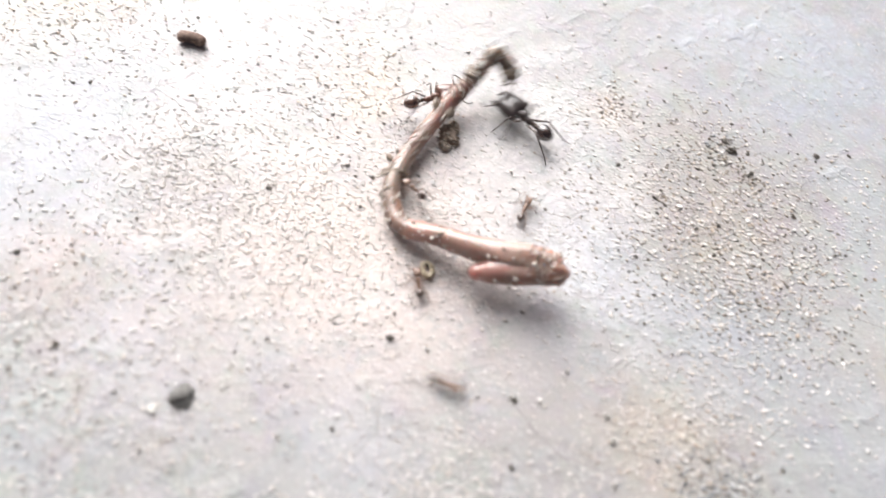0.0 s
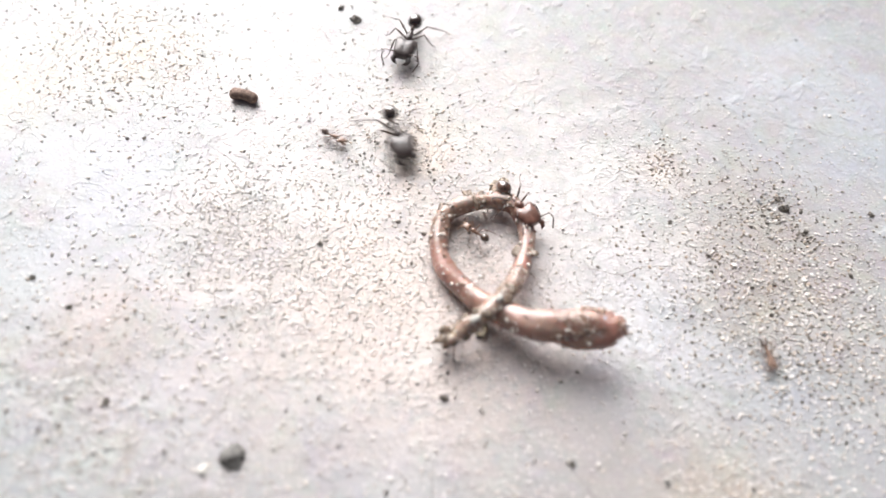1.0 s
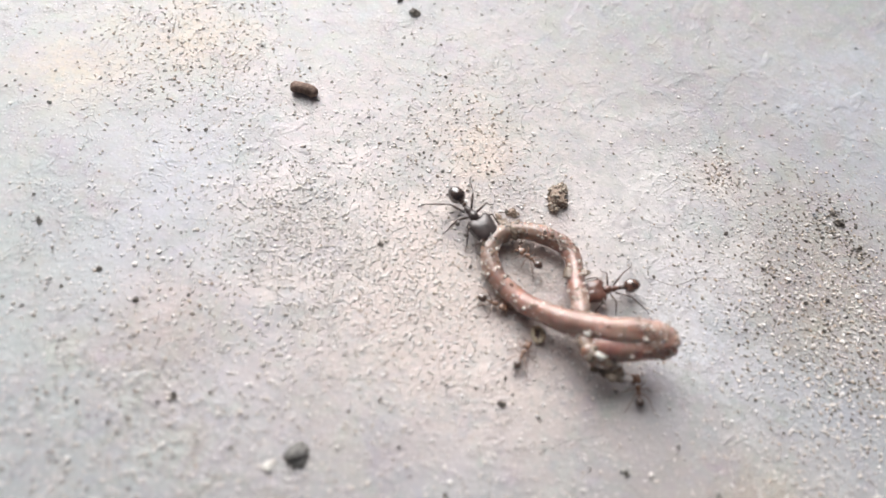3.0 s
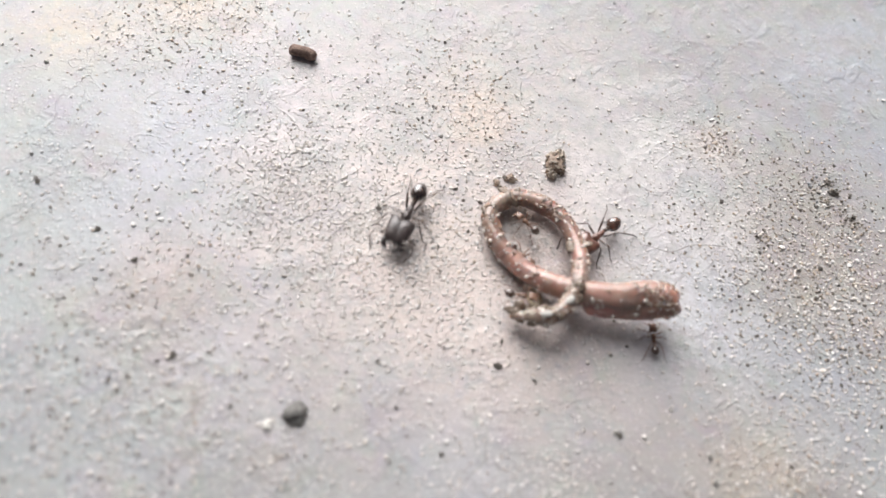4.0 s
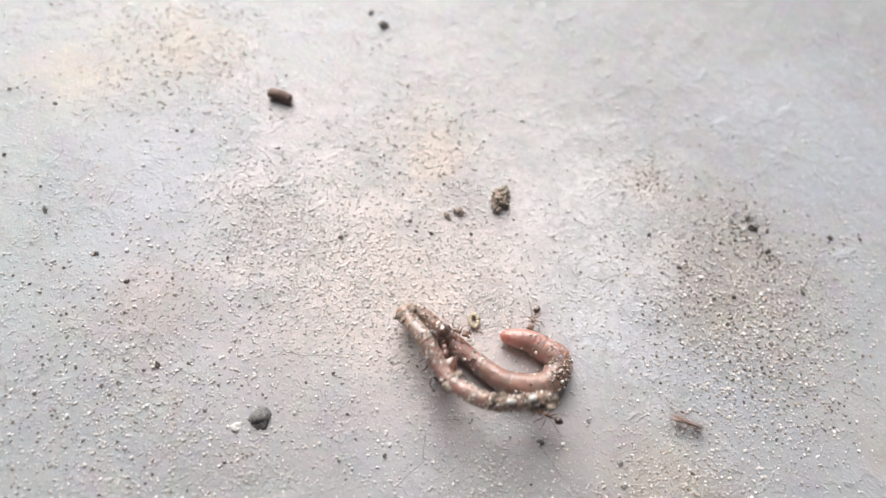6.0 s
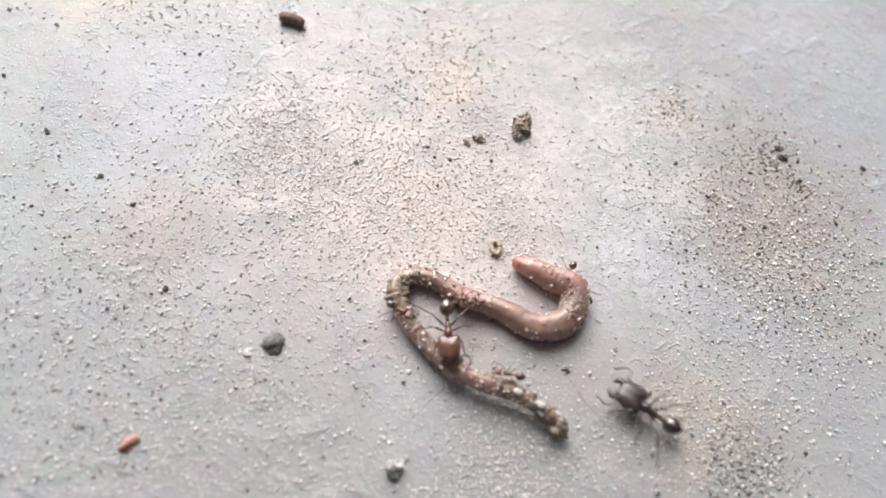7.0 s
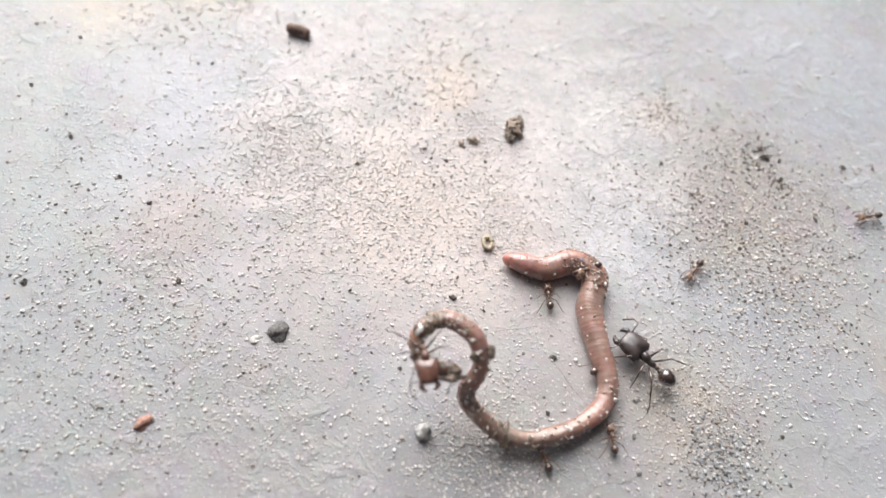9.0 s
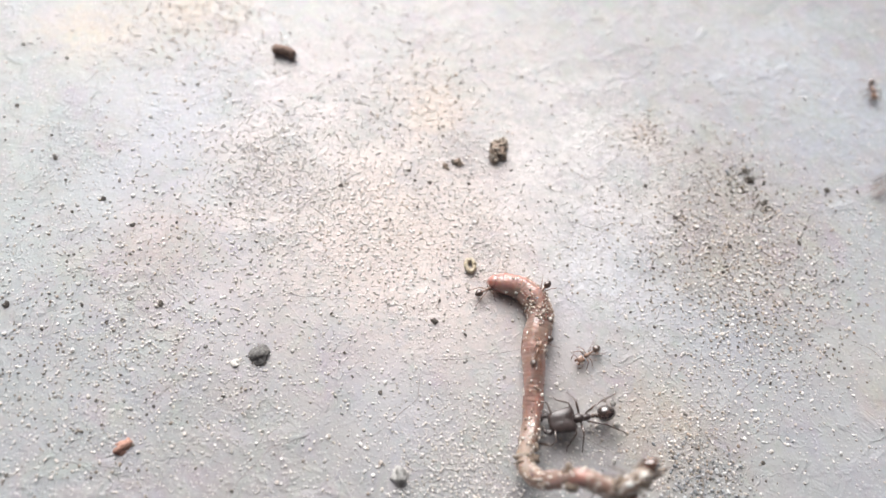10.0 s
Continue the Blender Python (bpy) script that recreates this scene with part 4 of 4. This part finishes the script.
    bend(9.0, (0.85, 3.34, 0.12), (1.26, 3.27, 0.12), (1.62, 3.39, 0.14), (1.92, 3.22, 0.14), (1.89, 2.76, 0.12), (2.01, 2.25, 0.12), (2.12, 1.76, 0.12), (1.91, 1.39, 0.14), (1.40, 1.10, 0.17), (0.86, 1.07, 0.20), (0.38, 1.38, 0.50), (0.48, 1.65, 0.90), (0.37, 1.94, 1.10), (0.01, 2.10, 1.10), (-0.25, 1.90, 1.00), (-0.15, 1.61, 0.90), (0.13, 1.61, 0.90))
    bend(9.2, (0.87, 3.36, 0.12), (1.28, 3.25, 0.12), (1.64, 3.29, 0.14), (1.77, 2.92, 0.12), (1.71, 2.46, 0.12), (1.87, 1.97, 0.12), (2.01, 1.63, 0.12), (1.78, 1.23, 0.14), (1.32, 0.94, 0.17), (0.73, 0.78, 0.20), (0.32, 0.87, 0.35), (0.21, 1.19, 0.60), (0.35, 1.52, 0.90), (0.20, 1.67, 1.00), (-0.00, 1.54, 0.90))
    bend(9.3, (0.85, 3.41, 0.12), (1.22, 3.38, 0.12), (1.53, 3.14, 0.12), (1.62, 2.68, 0.12), (1.75, 2.18, 0.12), (1.76, 1.68, 0.12), (1.54, 1.11, 0.17), (1.22, 0.78, 0.40), (0.82, 0.65, 0.60), (0.56, 0.65, 0.80), (0.36, 0.81, 0.80))
    bend(9.5, (0.87, 3.39, 0.12), (1.24, 3.41, 0.12), (1.54, 3.20, 0.12), (1.56, 2.78, 0.12), (1.47, 2.32, 0.12), (1.46, 1.81, 0.12), (1.44, 1.38, 0.20), (1.46, 1.02, 0.60), (1.74, 0.92, 1.00), (1.93, 0.78, 1.10), (1.83, 0.51, 0.90), (1.51, 0.32, 0.70))
    bend(9.7, (0.92, 3.39, 0.12), (1.29, 3.35, 0.12), (1.56, 3.15, 0.12), (1.55, 2.77, 0.12), (1.50, 2.24, 0.12), (1.46, 1.74, 0.12), (1.39, 1.29, 0.35), (1.34, 0.95, 0.60), (1.64, 0.93, 1.00), (1.84, 0.79, 1.10), (1.83, 0.53, 0.90), (1.51, 0.34, 0.70))
    bend(10.0, (0.89, 3.36, 0.12), (1.27, 3.29, 0.12), (1.47, 2.96, 0.12), (1.42, 2.50, 0.12), (1.44, 2.00, 0.12), (1.43, 1.51, 0.12), (1.34, 1.06, 0.40), (1.49, 0.84, 0.70), (1.84, 0.85, 1.10), (2.17, 0.77, 1.10), (2.47, 0.91, 1.00), (2.60, 1.08, 0.90))

    def between(t0, t1, *times):
        """Shapes on the way from one bend to the next; the tail half is lifted over the body."""
        a, b = bends[t0], bends[t1]
        lift = 1 / (1 + np.exp(-40 * (np.linspace(0, 1, COUNT) - 0.6)))
        for t in times:
            f = (t - t0) / (t1 - t0)
            g = f * f * (3 - 2 * f)
            line = (1 - g) * a + g * b
            line[:, 2] += 0.45 * math.sin(math.pi * f) * lift
            bends[t] = line

    GAP = (5.2, 6.3)
    between(*GAP, 5.3, 5.4, 5.5, 5.6, 5.7, 5.8, 5.9, 6.0, 6.1, 6.2)

    def upright(x, roll=0.0, side=None):
        """A turn whose x runs along the body; its side lies level, or follows the side given."""
        y = Vector((0, 0, 1)).cross(x) if side is None else side - side.dot(x) * x
        y = Matrix.Rotation(roll, 3, x) @ y.normalized()
        return Matrix((x, y, x.cross(y))).transposed().to_4x4()

    times = sorted(bends)
    for i, segment in enumerate(SEGMENTS):
        ways = {t: -Vector(np.gradient(bends[t], axis=0)[i]).normalized() for t in times}
        turns = {t: upright(ways[t]) for t in times}
        # in the fold the body rolls over evenly instead of spinning at once
        inner = [t for t in times if GAP[0] < t <= GAP[1]]
        sides, side = {}, turns[GAP[0]].to_3x3().col[1]
        for t in inner:
            side = (side - side.dot(ways[t]) * ways[t]).normalized()
            sides[t] = side
        end = turns[GAP[1]].to_3x3().col[1]
        roll = math.atan2(side.cross(end).dot(ways[GAP[1]]), side.dot(end))
        for t in inner[:-1]:
            turns[t] = upright(ways[t], roll * (t - GAP[0]) / (GAP[1] - GAP[0]), sides[t])
        walk(segment, [(t, Matrix.Translation(Vector(bends[t][i]) * C) @ turns[t]) for t in times])

    # the sweeping tail rolls this pebble aside, twice
    walk(rolling_pebble, [(t, pose(x * C, y * C, z * C, rx, ry, 60)) for t, x, y, z, rx, ry in (
        (0.0, -0.44, 0.8, 0.0, 0, 0), (8.5, -0.44, 0.8, 0.0, 0, 0), (8.7, -0.32, 0.97, 0.02, 20, 35), (9.0, -0.08, 1.01, 0.0, 25, 50),
        (9.2, -0.06, 1.03, 0.0, 25, 50), (9.5, -0.08, 0.8, 0.0, -10, 55), (10.0, -0.07, 0.79, 0.0, -10, 55))])

    def go(who, steps):
        """An ant's way: seconds, place and height in centimetres, heading in degrees and, where it climbs, its pitch."""
        full = []
        for t, x, y, z, yaw, *pitch in steps:
            full.append((t, pose(x * C, y * C, z * C, 0, -(pitch[0] if pitch else 0), yaw)))
        if len(full) and full[-1][0] < 10.0:
            full.append((10.0, full[-1][1]))
        walk(who, full)
        gait = [o for o in who.children if o.name.startswith("leg")]
        for k, leg in enumerate(gait):
            rest, swing, on = leg.location.copy(), 1 if (k // 2 + k) % 2 else -1, []
            for n in range(0, 51):
                t = n / 5
                near = [s for s in steps if abs(s[0] - t) < 0.35]
                pace = max([math.hypot(a[1] - b[1], a[2] - b[2]) / max(0.1, b[0] - a[0]) for a, b in zip(near, near[1:])] or [0])
                angle = swing * (1 if n % 2 else -1) * min(14, 4 + 6 * pace)
                on.append((t, Matrix.Translation(rest) @ pose(0, 0, 0, 0, 0, angle)))
            walk(leg, on)

    go(soldier, [
        (0, 1.75, 5.61, 0.00, 136),
        (0.2, 2.06, 5.91, 0.00, 102),
        (0.3, 1.99, 6.45, 0.00, 107),
        (0.5, 1.40, 7.60, 0.00, 130),
        (0.7, -0.16, 7.91, 0.00, 177),
        (0.9, -0.89, 6.48, 0.00, 278),
        (1.0, -0.53, 6.18, 0.00, 290),
        (1.2, 0.01, 5.62, 0.00, 300),
        (1.5, -0.08, 5.32, 0.00, 318),
        (2.0, -0.14, 5.10, 0.00, 344),
        (2.2, -0.23, 5.06, 0.00, 341),
        (3.3, -0.39, 5.02, 0.00, 289),
        (3.5, -0.56, 5.02, 0.00, 274),
        (4.0, -0.98, 4.48, 0.00, 249),
        (4.2, -1.04, 3.27, 0.00, 286),
        (4.5, 0.72, 2.12, 0.00, 337),
        (4.7, 1.72, 2.48, 0.00, 387),
        (5.0, 2.91, 2.37, 0.00, 393),
        (5.2, 2.89, 2.92, 0.00, 457),
        (5.6, 3.69, 1.95, 0.00, 484),
        (6.1, 4.24, 0.76, 0.00, 504),
        (6.5, 3.56, 0.81, 0.00, 517),
        (6.8, 2.79, 1.38, 0.00, 520),
        (7.0, 2.42, 1.70, 0.00, 509),
        (7.2, 1.94, 1.81, 0.00, 512),
        (7.5, 2.17, 1.84, 0.00, 482),
        (7.8, 2.15, 2.22, 0.00, 489),
        (8.0, 2.27, 2.18, 0.00, 494),
        (8.3, 2.29, 2.14, 0.00, 485),
        (8.5, 2.47, 2.07, 0.00, 478),
        (8.7, 2.67, 1.90, 0.00, 482),
        (9.0, 2.63, 2.15, 0.00, 499),
        (9.2, 2.32, 2.24, 0.00, 506),
        (9.5, 2.16, 2.10, 0.00, 518),
        (9.7, 2.12, 1.96, 0.00, 537),
        (10.0, 2.06, 1.71, 0.00, 556),
    ])
    go(second_soldier, [
        (0, 2.11, 9.64, 0.00, -147),
        (0.5, 1.12, 8.95, 0.00, -142),
        (0.7, 0.59, 8.60, 0.00, -139),
        (0.9, -0.56, 8.04, 0.00, -99),
        (1.0, -0.41, 7.81, 0.00, -104),
        (1.2, -2.38, 7.62, 0.00, -180),
        (1.5, -3.64, 8.32, 0.00, -213),
        (2.0, -5.28, 10.76, 0.00, -213),
        (10.0, -7.64, 13.54, 0.00, -201),
    ])
    go(major, [
        (0, 0.52, 5.80, 0.10, 20),
        (0.2, 0.29, 5.79, 0.10, 52),
        (0.5, 0.28, 5.68, 0.10, -59),
        (0.7, 0.97, 4.57, 0.15, -48),
        (1.0, 0.94, 5.15, 0.10, -53),
        (1.2, 0.80, 5.10, 0.10, -55),
        (1.5, 0.89, 4.69, 0.10, -101),
        (2.0, 1.29, 4.89, 0.00, -117),
        (2.2, 1.20, 4.68, 0.00, -120),
        (3.3, 1.42, 4.17, 0.00, -173),
        (3.5, 1.36, 4.44, 0.00, -130),
        (4.0, 1.28, 4.43, 0.00, -138),
        (4.2, 1.31, 4.44, 0.00, -145),
        (4.5, 1.40, 4.45, 0.00, -166),
        (4.7, 1.34, 4.38, 0.00, -143),
        (5.0, 1.21, 4.35, 0.00, -136),
        (5.2, 1.19, 4.34, 0.00, -140),
        (5.7, 0.60, 3.63, 0.05, -86),
        (6.3, -0.03, 2.68, 0.20, -78),
        (6.5, -0.02, 2.51, 0.20, -77),
        (6.8, -0.02, 2.41, 0.20, -78),
        (7.0, 0.00, 2.39, 0.20, -81),
        (7.2, -0.43, 1.63, 0.50, -62),
        (7.5, 0.07, 1.46, 0.20, -84),
        (7.8, 0.48, 0.67, 0.20, -24),
        (8.0, 0.49, 0.54, 0.20, -22),
        (8.3, 0.39, 0.54, 0.20, -9),
        (8.5, 0.28, 0.48, 0.30, -12),
        (8.7, -0.28, 1.46, 0.80, -15),
        (9.0, -0.17, 1.73, 0.90, -75),
        (9.2, 0.18, 1.55, 0.80, 60),
        (9.3, 0.49, 0.82, 0.50, -30),
        (9.5, 1.77, 0.57, 0.70, -68),
        (9.7, 1.80, 0.60, 0.70, -79),
        (10.0, 2.46, 0.91, 0.80, -133),
    ])
    go(minor_a, [
        (0, 0.36, 4.55, 0.10, 137),
        (0.2, 0.53, 4.68, 0.10, 141),
        (0.5, 0.43, 4.65, 0.10, 149),
        (0.7, 0.35, 4.76, 0.15, 162),
        (1.0, 0.47, 4.74, 0.10, 146),
        (1.5, 0.46, 4.65, 0.10, 146),
        (2.0, 0.51, 4.62, 0.10, 143),
        (2.2, 0.42, 4.59, 0.10, 142),
        (3.3, 0.41, 4.46, 0.10, 138),
        (3.5, 0.44, 4.51, 0.10, 128),
        (4.0, 0.41, 4.47, 0.10, 138),
        (4.5, 0.41, 4.55, 0.10, 134),
        (5.0, 0.34, 4.58, 0.15, -42),
        (5.2, 0.37, 4.52, 0.15, -42),
        (6.3, 1.49, 3.40, 0.10, -120),
        (6.5, 1.50, 3.33, 0.10, -103),
        (7.0, 1.43, 3.29, 0.10, -113),
        (7.2, 1.62, 3.54, 0.20, -98),
        (7.5, 1.54, 3.81, 0.25, -41),
        (8.0, 1.61, 3.78, 0.25, -17),
        (8.5, 1.77, 3.73, 0.25, -18),
        (9.0, 1.83, 3.27, 0.20, -151),
        (9.5, 1.48, 3.35, 0.15, -128),
        (10.0, 1.46, 3.26, 0.15, -126),
    ])
    go(minor_b, [
        (0, 0.43, 3.40, 0.00, 98),
        (0.2, 0.45, 3.23, 0.00, 102),
        (0.5, 0.38, 3.44, 0.00, 67),
        (0.7, 0.34, 3.41, 0.00, 69),
        (1.0, 0.22, 3.45, 0.00, 53),
        (1.5, 0.26, 3.44, 0.00, 59),
        (2.0, 0.26, 3.40, 0.00, 61),
        (2.2, 0.18, 3.37, 0.00, 61),
        (3.3, 0.38, 3.32, 0.00, 66),
        (3.5, 0.37, 3.33, 0.00, 62),
        (4.0, 0.33, 3.52, 0.20, -3),
        (4.5, 0.33, 3.39, 0.30, 14),
        (5.0, 1.74, 3.89, 0.30, -57),
        (5.2, 1.65, 4.16, 0.30, -123),
        (6.3, -0.40, 2.78, 0.15, -28),
        (6.5, -0.42, 2.67, 0.15, -33),
        (7.0, -0.57, 2.58, 0.15, -26),
        (7.2, 0.95, 0.93, 0.20, -184),
        (7.5, 0.99, 0.71, 0.20, -201),
        (8.0, 1.12, 0.60, 0.20, -166),
        (8.5, 1.31, 1.59, 0.10, -201),
        (9.0, 1.38, 0.88, 0.00, -244),
        (9.5, 1.67, 1.67, 0.00, -174),
        (10.0, 1.48, 2.59, 0.10, -154),
    ])
    go(minor_c, [
        (0, -3.06, 9.07, 0.00, -66),
        (0.5, -2.50, 8.04, 0.00, -59),
        (0.7, -2.02, 7.39, 0.00, -56),
        (0.9, -1.60, 6.11, 0.00, -39),
        (1.0, -1.31, 6.10, 0.00, -28),
        (1.5, -0.68, 3.94, 0.00, -55),
        (2.0, -0.15, 3.77, 0.00, -18),
        (2.2, -0.12, 3.83, 0.00, -25),
        (3.3, 0.11, 3.92, 0.00, -12),
        (3.5, 0.20, 3.92, 0.05, -6),
        (4.0, 0.34, 4.07, 0.10, -39),
        (4.5, 0.43, 4.10, 0.10, -20),
        (5.0, 0.31, 4.12, 0.15, -73),
        (5.2, 0.31, 4.04, 0.15, -63),
        (6.3, 0.25, 3.14, 0.20, -4),
        (6.5, 0.16, 3.05, 0.20, -3),
        (7.0, 0.12, 2.78, 0.20, -3),
        (7.5, 1.25, 2.07, 0.30, -6),
        (8.0, 1.08, 1.84, 0.20, -52),
        (8.5, 1.15, 1.61, 0.20, -5),
        (9.0, 2.04, 2.05, 0.05, 41),
        (9.5, 1.67, 1.66, 0.10, 159),
        (10.0, 1.41, 2.37, 0.30, 77),
    ])
    go(minor_d, [
        (0, 1.67, 4.40, 0.00, 66),
        (0.2, 1.48, 4.99, 0.00, -1),
        (0.5, 2.17, 5.06, 0.00, -9),
        (0.7, 2.67, 4.59, 0.00, -72),
        (0.9, 3.32, 4.05, 0.00, -68),
        (1.0, 3.77, 3.42, 0.00, -79),
        (1.2, 2.94, 2.51, 0.00, -92),
        (1.5, 2.31, 2.03, 0.00, -151),
        (2.2, 1.96, 1.06, 0.00, -118),
        (10.0, 3.72, -1.29, 0.00, -109),
    ])
    go(minor_e, [
        (0, 0.74, 2.26, 0.00, -22),
        (0.2, 2.12, 2.07, 0.00, 4),
        (0.3, 2.57, 2.50, 0.00, 19),
        (0.6, 4.88, 3.33, 0.00, 7),
        (0.9, 6.36, 3.69, 0.00, 3),
        (10.0, 8.81, 3.53, 0.00, 7),
    ])
    go(minor_f, [
        (0, 1.52, -0.11, 0.00, 112),
        (1.0, 1.19, 1.37, 0.00, 99),
        (1.5, 0.68, 3.15, 0.10, -71),
        (2.0, 1.23, 2.95, 0.00, 101),
        (2.2, 1.17, 2.83, 0.00, 76),
        (3.3, 1.74, 3.05, 0.00, 100),
        (3.5, 1.73, 3.03, 0.00, 93),
        (4.0, 1.89, 3.21, 0.00, 93),
        (4.5, 1.85, 3.35, 0.00, 106),
        (4.7, 1.93, 3.25, 0.00, 101),
        (5.0, 2.26, 3.13, 0.10, 145),
        (5.2, 2.28, 3.21, 0.10, 147),
        (6.3, 1.27, 2.08, 0.20, 160),
        (6.5, 1.21, 1.99, 0.20, 161),
        (7.0, 0.74, 1.93, 0.24, 172),
        (7.2, 0.82, 0.85, 0.40, 168),
        (7.5, 1.13, 0.64, 0.30, 167),
        (8.0, 1.75, -0.19, 0.00, 168),
        (8.5, 2.20, 0.25, 0.00, 111),
        (9.0, 2.19, 1.18, 0.00, 101),
        (9.2, 2.35, 1.16, 0.00, 142),
        (9.5, 2.03, 0.43, 0.00, 186),
        (10.0, 2.31, 0.63, 0.00, 36),
    ])
    go(minor_g, [
        (0, 7.22, 1.08, 0.00, -179),
        (5.2, 6.99, 1.54, 0.00, -197),
        (6.0, 3.31, 2.53, 0.00, -197),
        (6.3, 1.60, 3.13, 0.05, -194),
        (6.5, 1.71, 3.07, 0.05, -193),
        (6.8, 1.62, 3.03, 0.05, -200),
        (7.0, 1.59, 3.07, 0.05, -219),
        (7.2, 1.86, 3.18, 0.10, -162),
        (7.5, 1.94, 2.65, 0.10, -214),
        (8.0, 1.64, 2.45, 0.10, -222),
        (8.3, 1.58, 2.97, 0.00, -281),
        (8.5, 1.45, 3.03, 0.00, -231),
        (8.7, 1.38, 3.03, 0.00, -259),
        (9.0, 1.36, 2.91, 0.00, -260),
        (9.2, 1.28, 2.86, 0.00, -274),
        (9.5, 1.03, 2.80, 0.00, -279),
        (9.7, 0.76, 3.04, 0.00, -277),
        (10.0, 0.78, 3.26, 0.00, -328),
    ])
    go(minor_h, [
        (0, 8.83, 5.30, 0.00, -163),
        (7.5, 6.65, 4.95, 0.00, -159),
        (8.7, 5.24, 3.70, 0.00, -154),
        (9.0, 3.28, 3.51, 0.00, -126),
        (9.2, 3.16, 2.75, 0.00, -122),
        (9.5, 2.66, 2.80, 0.00, -159),
        (9.7, 2.04, 2.75, 0.00, 16),
        (10.0, 2.12, 2.54, 0.00, -141),
    ])
    go(minor_i, [
        (0, 8.98, 3.74, 0.00, -178),
        (9.0, 5.79, 4.62, 0.00, -166),
        (9.2, 4.71, 3.37, 0.00, -133),
        (9.5, 3.06, 3.74, 0.00, -154),
        (9.7, 2.31, 2.81, 0.00, -155),
        (10.0, 6.33, 5.58, 0.00, -93),
    ])
    go(minor_j, [
        (0, -7.69, 5.98, 0.00, 4),
        (7.5, -7.15, 5.69, 0.00, 8),
        (7.8, -5.85, 5.88, 0.00, -9),
        (8.0, -4.12, 6.26, 0.00, 34),
        (8.3, -2.58, 9.16, 0.00, 55),
        (9.0, 4.31, 9.83, 0.00, -72),
        (9.2, 4.78, 8.13, 0.00, -71),
        (9.5, 5.25, 6.94, 0.00, -85),
        (10.0, 6.41, 7.25, 0.00, -87),
    ])


motions()
